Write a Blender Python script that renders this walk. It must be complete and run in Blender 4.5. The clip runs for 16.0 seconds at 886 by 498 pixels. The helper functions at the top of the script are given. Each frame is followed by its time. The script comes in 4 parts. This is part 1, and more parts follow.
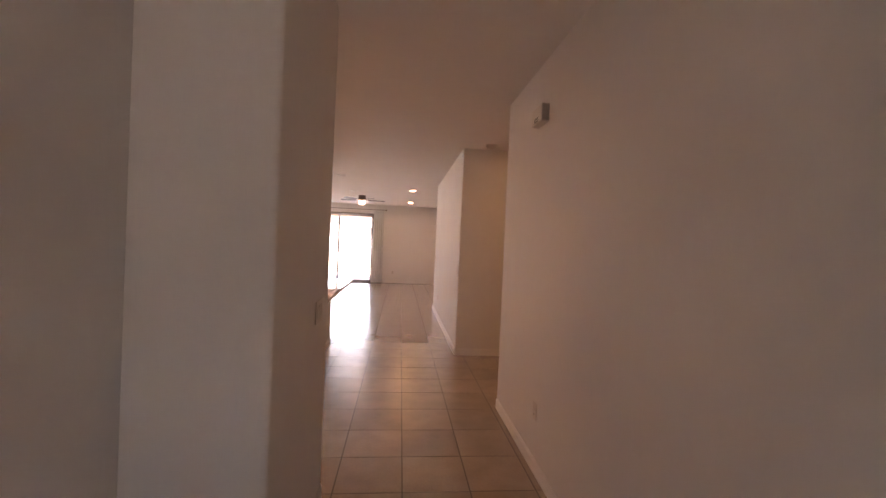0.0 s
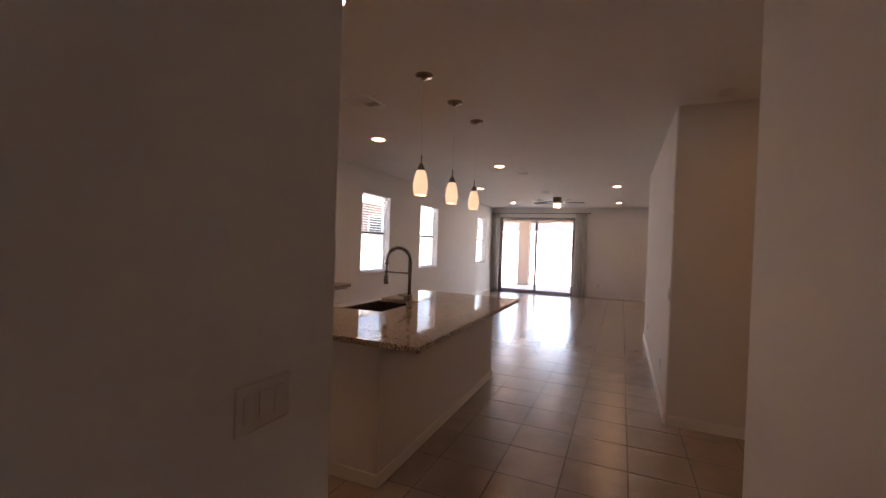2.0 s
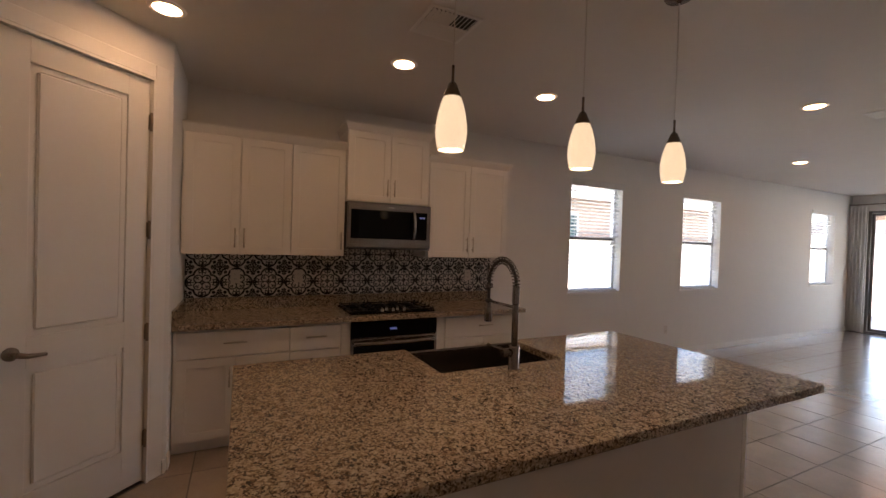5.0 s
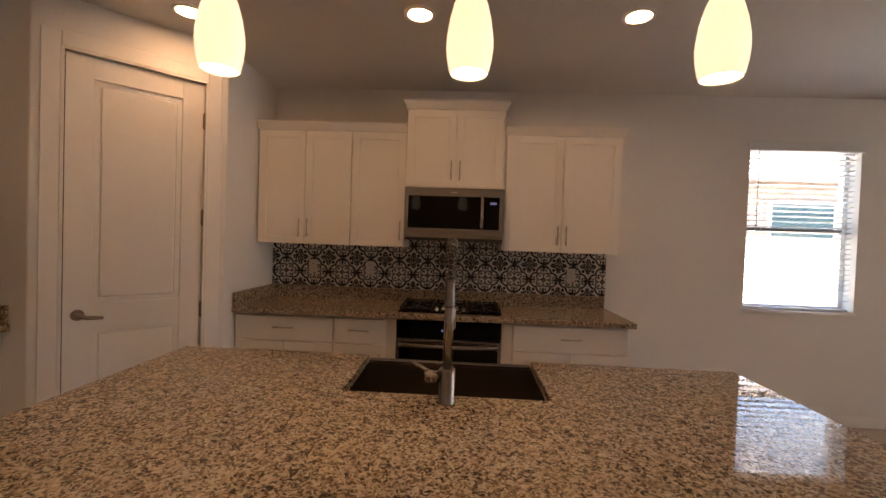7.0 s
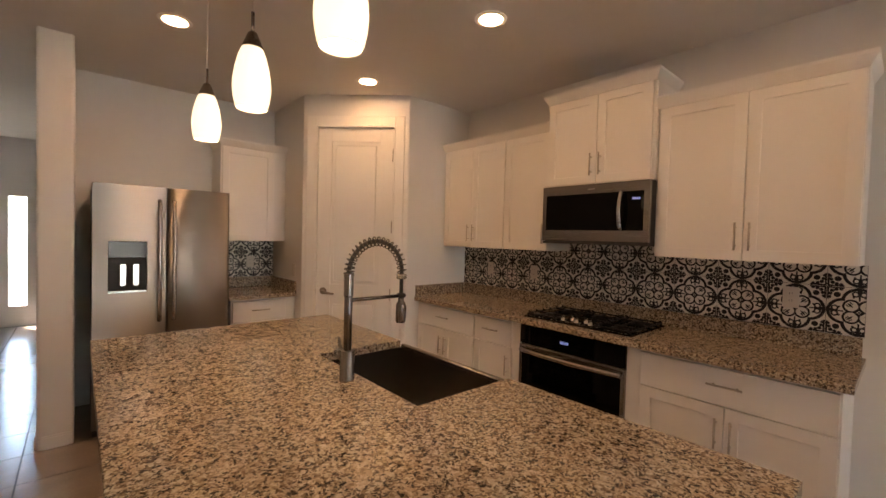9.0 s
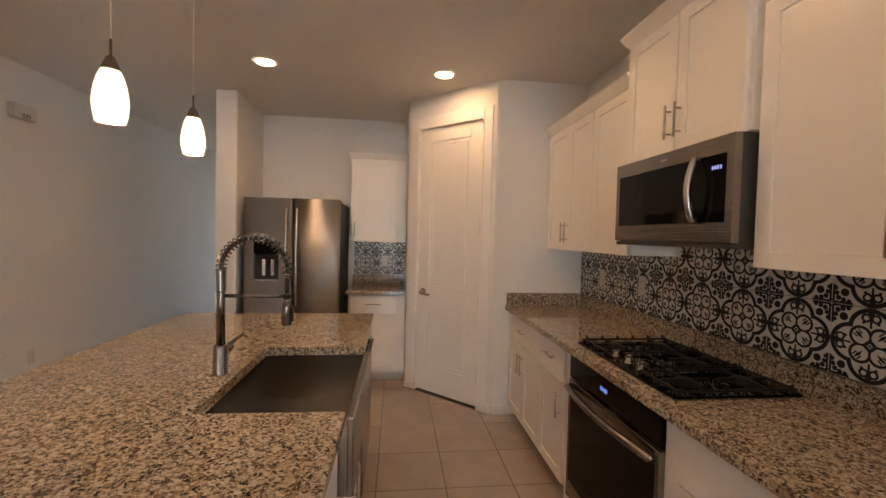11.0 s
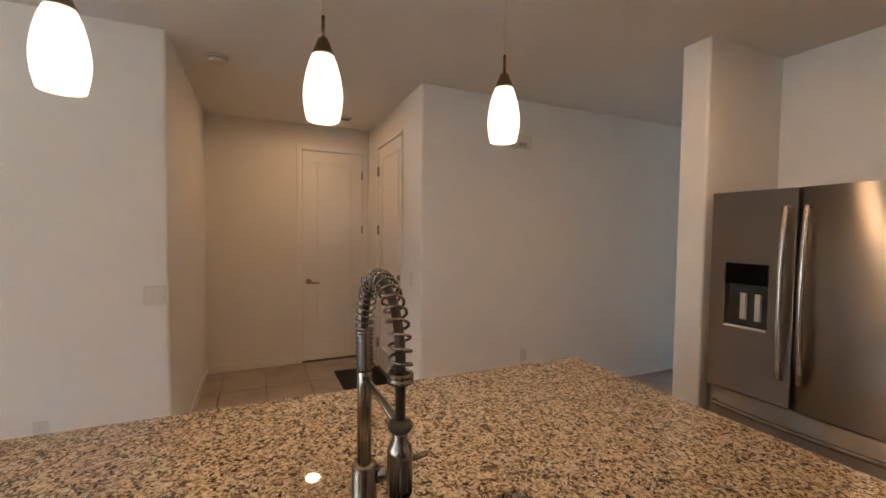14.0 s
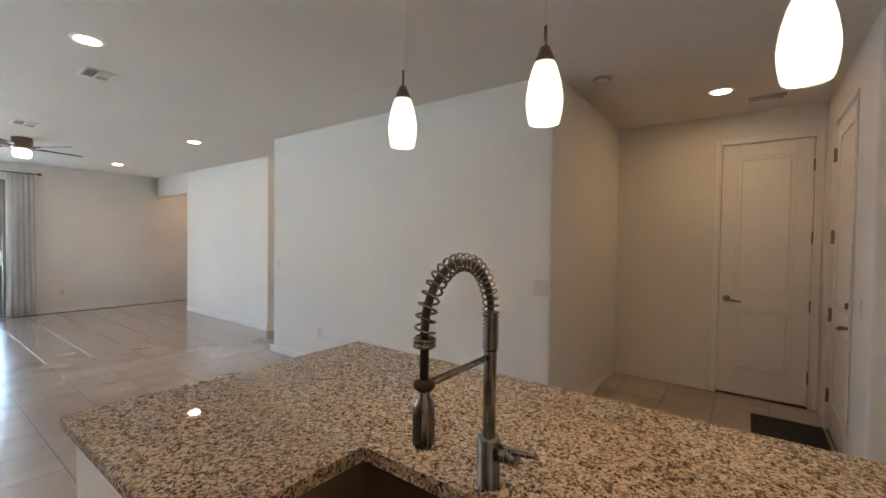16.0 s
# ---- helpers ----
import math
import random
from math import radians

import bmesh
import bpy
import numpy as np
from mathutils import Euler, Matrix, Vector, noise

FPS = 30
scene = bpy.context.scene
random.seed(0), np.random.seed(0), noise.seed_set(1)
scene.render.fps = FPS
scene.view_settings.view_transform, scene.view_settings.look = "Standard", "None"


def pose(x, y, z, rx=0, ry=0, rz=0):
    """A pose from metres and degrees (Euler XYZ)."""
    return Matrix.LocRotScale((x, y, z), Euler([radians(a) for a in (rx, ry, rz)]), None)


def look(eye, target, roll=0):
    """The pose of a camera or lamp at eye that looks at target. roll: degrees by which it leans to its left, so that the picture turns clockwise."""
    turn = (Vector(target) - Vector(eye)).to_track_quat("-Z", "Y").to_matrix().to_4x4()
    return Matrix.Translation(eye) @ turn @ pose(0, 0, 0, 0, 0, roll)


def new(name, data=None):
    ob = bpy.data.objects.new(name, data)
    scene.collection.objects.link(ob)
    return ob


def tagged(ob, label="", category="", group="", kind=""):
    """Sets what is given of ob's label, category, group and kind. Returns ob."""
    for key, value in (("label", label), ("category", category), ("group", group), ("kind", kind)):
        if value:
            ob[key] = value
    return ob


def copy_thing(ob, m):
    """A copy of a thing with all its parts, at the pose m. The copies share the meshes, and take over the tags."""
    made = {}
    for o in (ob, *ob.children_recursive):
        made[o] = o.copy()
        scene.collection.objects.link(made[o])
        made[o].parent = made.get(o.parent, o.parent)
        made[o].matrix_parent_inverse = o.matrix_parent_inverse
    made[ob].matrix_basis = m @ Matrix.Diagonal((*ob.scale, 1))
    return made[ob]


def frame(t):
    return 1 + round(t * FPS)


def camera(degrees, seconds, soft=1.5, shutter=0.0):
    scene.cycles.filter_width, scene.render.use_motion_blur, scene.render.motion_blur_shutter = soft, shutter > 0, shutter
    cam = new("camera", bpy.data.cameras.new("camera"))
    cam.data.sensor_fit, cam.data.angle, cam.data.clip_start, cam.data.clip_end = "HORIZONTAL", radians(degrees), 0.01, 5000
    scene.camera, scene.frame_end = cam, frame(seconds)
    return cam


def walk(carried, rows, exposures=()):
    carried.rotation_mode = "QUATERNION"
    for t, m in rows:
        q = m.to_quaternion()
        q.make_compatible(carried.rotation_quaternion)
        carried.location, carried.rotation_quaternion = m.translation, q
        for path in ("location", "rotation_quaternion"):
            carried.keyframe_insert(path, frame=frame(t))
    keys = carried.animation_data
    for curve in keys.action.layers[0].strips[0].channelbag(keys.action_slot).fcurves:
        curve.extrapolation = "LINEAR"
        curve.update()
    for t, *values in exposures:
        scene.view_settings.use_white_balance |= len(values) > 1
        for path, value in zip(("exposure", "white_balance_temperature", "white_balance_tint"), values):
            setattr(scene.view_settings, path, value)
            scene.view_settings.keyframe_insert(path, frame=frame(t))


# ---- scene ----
cam = camera(94.1, 16.0)
METRES, EYE, TILT, LEAN, TURN = 10.224, 1.468, 0.0, 0.0, -5.9
ROWS = [
    (0.0, -0.0014, 0.0003, -0.0, 0.01, -0.7, -2.53),
    (0.5, 0.0107, 0.0322, -0.0008, 9.5, -0.53, -2.1),
    (1.0, 0.0143, 0.0639, 0.001, 17.61, -0.68, -2.19),
    (1.5, 0.0201, 0.1018, 0.0038, 22.01, -0.71, -1.67),
    (2.0, 0.0224, 0.1381, 0.0034, 29.39, -0.79, -1.98),
    (2.5, 0.0177, 0.1739, 0.0038, 32.63, -0.82, -1.91),
    (3.0, 0.0147, 0.2092, 0.0035, 37.49, -0.83, -1.76),
    (3.5, 0.0108, 0.2417, 0.0058, 47.09, -0.89, -1.89),
    (4.0, 0.005, 0.2745, 0.0069, 54.32, -0.83, -1.81),
    (4.5, -0.0003, 0.3085, 0.0068, 62.59, -0.8, -1.76),
    (7.0, -0.0499, 0.46, -0.0013, 98.4, -1.24, -1.99),
    (7.5, -0.0615, 0.4924, -0.0012, 110.98, -1.27, -1.81),
    (8.0, -0.0817, 0.5196, -0.0004, 123.28, -1.41, -1.69),
    (8.5, -0.0976, 0.5528, -0.0001, 134.28, -1.5, -1.63),
    (9.0, -0.1213, 0.5883, -0.0, 144.49, -1.58, -1.57),
    (9.5, -0.1561, 0.6079, -0.0, 154.2, -1.66, -1.5),
    (10.0, -0.1949, 0.6094, -0.0, 162.91, -1.72, -1.44),
    (10.5, -0.2334, 0.6034, -0.0001, 170.82, -1.78, -1.41),
    (11.0, -0.2638, 0.5991, 0.0004, 179.42, -1.87, -1.39),
    (11.5, -0.2879, 0.5897, 0.0012, 189.69, -1.91, -1.38),
    (12.0, -0.3016, 0.5683, 0.001, 202.26, -2.1, -1.36),
    (12.5, -0.3031, 0.5386, 0.0024, 213.02, -2.41, -1.35),
    (13.0, -0.2983, 0.5101, 0.0036, 228.53, -2.44, -0.95),
    (13.5, -0.287, 0.4835, 0.0057, 240.72, -2.45, -0.9),
    (14.0, -0.2694, 0.4549, 0.0067, 251.74, -2.38, -0.65),
    (14.5, -0.2552, 0.4307, 0.0048, 263.9, -2.29, -0.7),
    (15.0, -0.247, 0.414, 0.0042, 278.36, -2.05, -0.77),
    (15.5, -0.2532, 0.402, 0.0025, 295.88, -1.56, -0.81),
    (16.0, -0.2593, 0.3881, 0.0025, 312.4, -1.41, -0.79),
]
EXPOSURES = [(0.0, 3.98, 7800, 38), (0.5, 3.98, 7400, 36), (1.0, 3.88, 7200, 34), (2.5, 2.8, 6700, 27), (3.5, 2.88, 6500, 22), (4.5, 3.0, 6500, 20), (7.0, 3.6, 6900, 20), (8.0, 3.93, 7100, 19), (11.0, 4.3, 6300, 13), (12.0, 4.36, 6200, 12), (13.5, 4.33, 6150, 11), (14.5, 4.44, 6000, 10), (15.0, 4.44, 5900, 9), (16.0, 4.15, 5550, 5)]
walk(cam, [(t, pose(0, 0, EYE, TILT, LEAN, TURN) @ pose(METRES * x, METRES * y, METRES * z, 90 + pitch, roll, yaw)) for t, x, y, z, yaw, pitch, roll in ROWS], EXPOSURES)

# ---- world and sun ----
SUN_EL, SUN_AZ = 62.0, 150.0        # elevation; azimuth clockwise from +y
world = bpy.data.worlds.new("sky")
scene.world = world
world.use_nodes = True
sky = world.node_tree.nodes.new("ShaderNodeTexSky")
sky.sky_type, sky.sun_disc = "NISHITA", False
sky.sun_elevation, sky.sun_rotation = radians(SUN_EL), radians(SUN_AZ)
world.node_tree.links.new(sky.outputs[0], world.node_tree.nodes["Background"].inputs[0])
world.node_tree.nodes["Background"].inputs[1].default_value = 0.15
sun = new("sun", bpy.data.lights.new("sun", "SUN"))
sun.data.energy, sun.data.angle, sun.data.color = 5.0, radians(0.5), (1, 0.95, 0.88)
_a, _e = radians(SUN_AZ), radians(SUN_EL)
sun.matrix_world = look((0, 0, 0), (-math.sin(_a) * math.cos(_e), -math.cos(_a) * math.cos(_e), -math.sin(_e)))
CAN_GLOW, SHADE_GLOW, BULB_GLOW, FAN_GLOW = 7.4, 0.105, 11.5, 0.8


# ---- materials ----
def mat(name, color, rough=0.5, metal=0.0, vary=0.06, scale=3.0, bump=0.0, bump_scale=200.0, spec=0.5, random_tint=0.0, coat=0.0, islands=False):
    """Principled paint with a broad stain, a fine grain and a fine relief."""
    m = bpy.data.materials.new(name)
    m.use_nodes = True
    n, l = m.node_tree.nodes, m.node_tree.links
    p = n["Principled BSDF"]
    p.inputs["Roughness"].default_value = rough
    p.inputs["Metallic"].default_value = metal
    p.inputs["Specular IOR Level"].default_value = spec
    p.inputs["Coat Weight"].default_value = coat
    p.inputs["Coat Roughness"].default_value = 0.21
    geo = n.new("ShaderNodeNewGeometry")
    big = n.new("ShaderNodeTexNoise")
    big.inputs["Scale"].default_value, big.inputs["Detail"].default_value = scale, 6
    fine = n.new("ShaderNodeTexNoise")
    fine.inputs["Scale"].default_value, fine.inputs["Detail"].default_value = scale * 14, 4
    l.new(geo.outputs["Position"], big.inputs["Vector"])
    l.new(geo.outputs["Position"], fine.inputs["Vector"])
    add = n.new("ShaderNodeMath")
    add.operation = "MULTIPLY_ADD"
    add.inputs[1].default_value = 0.5
    l.new(fine.outputs["Fac"], add.inputs[0])
    l.new(big.outputs["Fac"], add.inputs[2])
    val = n.new("ShaderNodeMapRange")
    val.inputs["From Min"].default_value, val.inputs["From Max"].default_value = 0.4, 1.1
    val.inputs["To Min"].default_value, val.inputs["To Max"].default_value = 1 - vary, 1 + vary
    l.new(add.outputs[0], val.inputs["Value"])
    out = val.outputs["Result"]
    if random_tint:
        info = n.new("ShaderNodeNewGeometry" if islands else "ShaderNodeObjectInfo")
        r = n.new("ShaderNodeMapRange")
        r.inputs["To Min"].default_value, r.inputs["To Max"].default_value = 1 - random_tint, 1 + random_tint
        l.new(info.outputs["Random Per Island" if islands else "Random"], r.inputs["Value"])
        mul = n.new("ShaderNodeMath")
        mul.operation = "MULTIPLY"
        l.new(out, mul.inputs[0])
        l.new(r.outputs["Result"], mul.inputs[1])
        out = mul.outputs[0]
    hsv = n.new("ShaderNodeHueSaturation")
    hsv.inputs["Color"].default_value = (*color, 1)
    l.new(out, hsv.inputs["Value"])
    l.new(hsv.outputs[0], p.inputs["Base Color"])
    if bump:
        b = n.new("ShaderNodeBump")
        b.inputs["Strength"].default_value, b.inputs["Distance"].default_value = bump, 0.002
        t = n.new("ShaderNodeTexNoise")
        t.inputs["Scale"].default_value, t.inputs["Detail"].default_value = bump_scale, 3
        l.new(geo.outputs["Position"], t.inputs["Vector"])
        l.new(t.outputs["Fac"], b.inputs["Height"])
        l.new(b.outputs[0], p.inputs["Normal"])
    return m


def brushed(name, color, rough=0.28, axis=2, stretch=0.01, aniso=0.0):
    """Brushed metal, with streaks that run along one axis of the object."""
    m = bpy.data.materials.new(name)
    m.use_nodes = True
    n, l = m.node_tree.nodes, m.node_tree.links
    p = n["Principled BSDF"]
    p.inputs["Metallic"].default_value = 1
    p.inputs["Anisotropic"].default_value = aniso
    if aniso:
        tan = n.new("ShaderNodeTangent")
        tan.direction_type, tan.axis = "RADIAL", "Z"
        p.inputs["Anisotropic Rotation"].default_value = 0.25
        l.new(tan.outputs[0], p.inputs["Tangent"])
    tc, mp, t = n.new("ShaderNodeTexCoord"), n.new("ShaderNodeMapping"), n.new("ShaderNodeTexNoise")
    s = [1, 1, 1]
    s[axis] = stretch
    mp.inputs["Scale"].default_value = s
    t.inputs["Scale"].default_value, t.inputs["Detail"].default_value = 350, 3
    l.new(tc.outputs["Object"], mp.inputs["Vector"])
    l.new(mp.outputs[0], t.inputs["Vector"])
    r = n.new("ShaderNodeMapRange")
    r.inputs["To Min"].default_value, r.inputs["To Max"].default_value = rough * 0.75, rough * 1.3
    l.new(t.outputs["Fac"], r.inputs["Value"])
    l.new(r.outputs[0], p.inputs["Roughness"])
    h = n.new("ShaderNodeHueSaturation")
    h.inputs["Color"].default_value = (*color, 1)
    v = n.new("ShaderNodeMapRange")
    v.inputs["To Min"].default_value, v.inputs["To Max"].default_value = 0.95, 1.05
    l.new(t.outputs["Fac"], v.inputs["Value"])
    l.new(v.outputs[0], h.inputs["Value"])
    l.new(h.outputs[0], p.inputs["Base Color"])
    b = n.new("ShaderNodeBump")
    b.inputs["Strength"].default_value, b.inputs["Distance"].default_value = 0.02, 0.001
    l.new(t.outputs["Fac"], b.inputs["Height"])
    l.new(b.outputs[0], p.inputs["Normal"])
    return m


def glow(name, color, strength, mottled=0.0, scale=40.0):
    m = bpy.data.materials.new(name)
    m.use_nodes = True
    n, l = m.node_tree.nodes, m.node_tree.links
    p = n["Principled BSDF"]
    p.inputs["Base Color"].default_value = (0.8, 0.78, 0.72, 1)
    p.inputs["Roughness"].default_value = 0.25
    p.inputs["Emission Color"].default_value = (*color, 1)
    p.inputs["Emission Strength"].default_value = strength
    if mottled:
        geo, t, r = n.new("ShaderNodeNewGeometry"), n.new("ShaderNodeTexNoise"), n.new("ShaderNodeMapRange")
        t.inputs["Scale"].default_value, t.inputs["Detail"].default_value = scale, 5
        l.new(geo.outputs["Position"], t.inputs["Vector"])
        l.new(t.outputs["Fac"], r.inputs["Value"])
        r.inputs["From Min"].default_value, r.inputs["From Max"].default_value = 0.3, 0.7
        r.inputs["To Min"].default_value, r.inputs["To Max"].default_value = strength * (1 - mottled), strength * (1 + mottled)
        l.new(r.outputs[0], p.inputs["Emission Strength"])
    return m


def granite_material():
    m = bpy.data.materials.new("speckled granite")
    m.use_nodes = True
    n, l = m.node_tree.nodes, m.node_tree.links
    p = n["Principled BSDF"]
    p.inputs["Roughness"].default_value = 0.035
    p.inputs["Specular IOR Level"].default_value = 0.5
    geo = n.new("ShaderNodeNewGeometry")
    warp = n.new("ShaderNodeTexNoise")
    warp.inputs["Scale"].default_value, warp.inputs["Detail"].default_value = 60, 4
    l.new(geo.outputs["Position"], warp.inputs["Vector"])
    mixv = n.new("ShaderNodeMix")
    mixv.data_type = "RGBA"
    mixv.blend_type = "LINEAR_LIGHT"
    mixv.inputs["Factor"].default_value = 0.012
    l.new(geo.outputs["Position"], mixv.inputs[6])
    l.new(warp.outputs["Color"], mixv.inputs[7])

    def cells(scale):
        v = n.new("ShaderNodeTexVoronoi")
        v.inputs["Scale"].default_value = scale
        l.new(mixv.outputs[2], v.inputs["Vector"])
        s = n.new("ShaderNodeSeparateColor")
        l.new(v.outputs["Color"], s.inputs[0])
        return s

    def ramp(src, stops):
        r = n.new("ShaderNodeValToRGB")
        r.color_ramp.interpolation = "LINEAR"
        while len(r.color_ramp.elements) < len(stops):
            r.color_ramp.elements.new(0.5)
        for e, (pos, c) in zip(r.color_ramp.elements, stops):
            e.position, e.color = pos, (*c, 1)
        l.new(src, r.inputs[0])
        return r

    base = ramp(cells(140).outputs[0], [(0, (0.085, 0.058, 0.04)), (0.16, (0.21, 0.155, 0.105)), (0.45, (0.37, 0.30, 0.22)), (1, (0.55, 0.48, 0.385))])
    cloud = n.new("ShaderNodeTexNoise")
    cloud.inputs["Scale"].default_value, cloud.inputs["Detail"].default_value = 52, 6
    l.new(geo.outputs["Position"], cloud.inputs["Vector"])
    dark = n.new("ShaderNodeMath")
    dark.operation = "MULTIPLY_ADD"
    dark.inputs[1].default_value = 0.55
    l.new(cells(165).outputs[1], dark.inputs[0])
    l.new(cloud.outputs["Fac"], dark.inputs[2])
    mask = ramp(dark.outputs[0], [(0.575, (1, 1, 1)), (0.65, (0, 0, 0))])
    mix = n.new("ShaderNodeMix")
    mix.data_type = "RGBA"
    l.new(mask.outputs[0], mix.inputs[0])
    l.new(base.outputs[0], mix.inputs[6])
    spots = ramp(cells(120).outputs[2], [(0, (0.022, 0.017, 0.014)), (0.55, (0.05, 0.038, 0.030)), (1, (0.15, 0.115, 0.088))])
    l.new(spots.outputs[0], mix.inputs[7])
    l.new(mix.outputs[2], p.inputs["Base Color"])
    return m


def pattern_tile_material():
    """Encaustic look: one dark medallion on cream in the middle of each tile, leaf crosses in its corners."""
    m = bpy.data.materials.new("patterned tile")
    m.use_nodes = True
    n, l = m.node_tree.nodes, m.node_tree.links
    p = n["Principled BSDF"]
    p.inputs["Roughness"].default_value = 0.3
    p.inputs["Specular IOR Level"].default_value = 0.3

    def f(op, a, b=None, c=None):
        k = n.new("ShaderNodeMath")
        k.operation = op
        for i, v in enumerate((a, b, c)):
            if v is None:
                continue
            if isinstance(v, (int, float)):
                k.inputs[i].default_value = v
            else:
                l.new(v, k.inputs[i])
        return k.outputs[0]

    tc, sep = n.new("ShaderNodeTexCoord"), n.new("ShaderNodeSeparateXYZ")
    l.new(tc.outputs["Object"], sep.inputs[0])
    u, v = f("DIVIDE", sep.outputs[0], TILE_W), f("DIVIDE", sep.outputs[2], TILE_W)

    def polar(a, b):
        r = f("SQRT", f("ADD", f("MULTIPLY", a, a), f("MULTIPLY", b, b)))
        return r, f("ARCTAN2", b, a)

    def band(x, mid, half):
        return f("LESS_THAN", f("ABSOLUTE", f("SUBTRACT", x, mid)), half)

    def union(*a):
        o = a[0]
        for b in a[1:]:
            o = f("MAXIMUM", o, b)
        return o

    a, b = f("ABSOLUTE", u), f("ABSOLUTE", v)

    def away(p, q, x=a, y=b):
        return polar(f("SUBTRACT", x, p), f("SUBTRACT", y, q))[0]

    def both(p, q, fn, x=a, y=b):
        return union(fn(away(p, q, x, y)), fn(away(q, p, x, y)))

    lobes = f("MINIMUM", away(0.225, 0), away(0, 0.225))
    rim = band(lobes, 0.243, 0.029)
    flower = band(away(0.115, 0.115), 0.12, 0.019)
    r = polar(u, v)[0]
    centre = union(band(r, 0.055, 0.016), f("LESS_THAN", r, 0.018))
    du, dv = f("SUBTRACT", f("ADD", a, b), 0.27), f("SUBTRACT", a, b)
    bud = union(f("LESS_THAN", f("ADD", f("ABSOLUTE", du), f("MULTIPLY", f("ABSOLUTE", dv), 3.4)), 0.11), f("MULTIPLY", band(f("ABSOLUTE", dv), 0.055, 0.014), band(du, 0.03, 0.05)))
    lo, hi = f("MINIMUM", a, b), f("MAXIMUM", a, b)
    stem = f("MULTIPLY", f("LESS_THAN", lo, 0.014), band(hi, 0.33, 0.10))
    curl = union(both(0.365, 0.058, lambda d: band(d, 0.046, 0.015)), both(0.30, 0.085, lambda d: f("LESS_THAN", d, 0.02)))
    tip = f("LESS_THAN", f("ADD", f("ABSOLUTE", f("SUBTRACT", hi, 0.42)), f("MULTIPLY", lo, 1.4)), 0.062)
    inside = f("MULTIPLY", union(flower, centre, bud, stem, curl, tip), f("LESS_THAN", lobes, 0.245))
    au, av = f("SUBTRACT", 0.5, a), f("SUBTRACT", 0.5, b)
    clo, chi = f("MINIMUM", au, av), f("MAXIMUM", au, av)
    lines = f("MULTIPLY", band(clo, 0.022, 0.015), f("LESS_THAN", chi, 0.27))
    leaf = union(f("LESS_THAN", away(0.085, 0.085, au, av), 0.036), both(0.06, 0.15, lambda d: f("LESS_THAN", d, 0.033), au, av), both(0.045, 0.22, lambda d: f("LESS_THAN", d, 0.031), au, av), f("LESS_THAN", away(0.165, 0.165, au, av), 0.055))
    ring = band(polar(au, av)[0], 0.045, 0.012)
    corner = f("MULTIPLY", union(lines, leaf, ring), f("GREATER_THAN", lobes, 0.262))
    fac = union(rim, corner, inside)
    geo, t = n.new("ShaderNodeNewGeometry"), n.new("ShaderNodeTexNoise")
    t.inputs["Scale"].default_value, t.inputs["Detail"].default_value = 90, 5
    l.new(geo.outputs["Position"], t.inputs["Vector"])
    cream = n.new("ShaderNodeMix")
    cream.data_type = "RGBA"
    cream.inputs[6].default_value, cream.inputs[7].default_value = (0.62, 0.60, 0.56, 1), (0.74, 0.72, 0.68, 1)
    l.new(t.outputs["Fac"], cream.inputs[0])
    mix = n.new("ShaderNodeMix")
    mix.data_type = "RGBA"
    l.new(fac, mix.inputs[0])
    l.new(cream.outputs[2], mix.inputs[6])
    mix.inputs[7].default_value = (0.012, 0.013, 0.018, 1)
    l.new(mix.outputs[2], p.inputs["Base Color"])
    return m


def glass_material():
    m = bpy.data.materials.new("window glass")
    m.use_nodes = True
    n, l = m.node_tree.nodes, m.node_tree.links
    n.remove(n["Principled BSDF"])
    t, g, f, x = n.new("ShaderNodeBsdfTransparent"), n.new("ShaderNodeBsdfGlossy"), n.new("ShaderNodeLayerWeight"), n.new("ShaderNodeMixShader")
    t.inputs[0].default_value = (0.93, 0.96, 0.95, 1)
    g.inputs["Roughness"].default_value = 0.01
    f.inputs["Blend"].default_value = 0.15
    k = n.new("ShaderNodeMath")
    k.operation = "MULTIPLY_ADD"
    k.inputs[1].default_value, k.inputs[2].default_value = 0.25, 0.03
    l.new(f.outputs["Facing"], k.inputs[0])
    l.new(k.outputs[0], x.inputs[0])
    l.new(t.outputs[0], x.inputs[1])
    l.new(g.outputs[0], x.inputs[2])
    l.new(x.outputs[0], n["Material Output"].inputs[0])
    return m


TILE_W = 0.25
PAINT = mat("wall paint", (0.76, 0.74, 0.71), 0.72, vary=0.025, scale=1.2, bump=0.25, bump_scale=140)
CEIL = mat("ceiling paint", (0.74, 0.71, 0.67), 0.85, vary=0.03, scale=1.0, bump=0.35, bump_scale=90)
TRIM = mat("trim paint", (0.80, 0.78, 0.75), 0.38, vary=0.02, scale=4, bump=0.05, bump_scale=60)
CAB = mat("cabinet paint", (0.80, 0.78, 0.75), 0.34, vary=0.02, scale=3, bump=0.04, bump_scale=80)
DOORP = mat("door paint", (0.78, 0.76, 0.73), 0.4, vary=0.02, scale=3, bump=0.08, bump_scale=120)
TILE = mat("floor tile", (0.36, 0.285, 0.225), 0.25, vary=0.16, scale=5, bump=0.04, bump_scale=25, spec=0.8, coat=0.95, random_tint=0.06)
TILE_FAR = mat("outer floor tile", (0.36, 0.285, 0.225), 0.25, vary=0.16, scale=5, bump=0.04, bump_scale=25, spec=0.8, coat=0.95, random_tint=0.06, islands=True)
GROUT = mat("grout", (0.11, 0.09, 0.075), 0.9, vary=0.15, scale=8, bump=0.3)
GRANITE = granite_material()
PATTERN = pattern_tile_material()
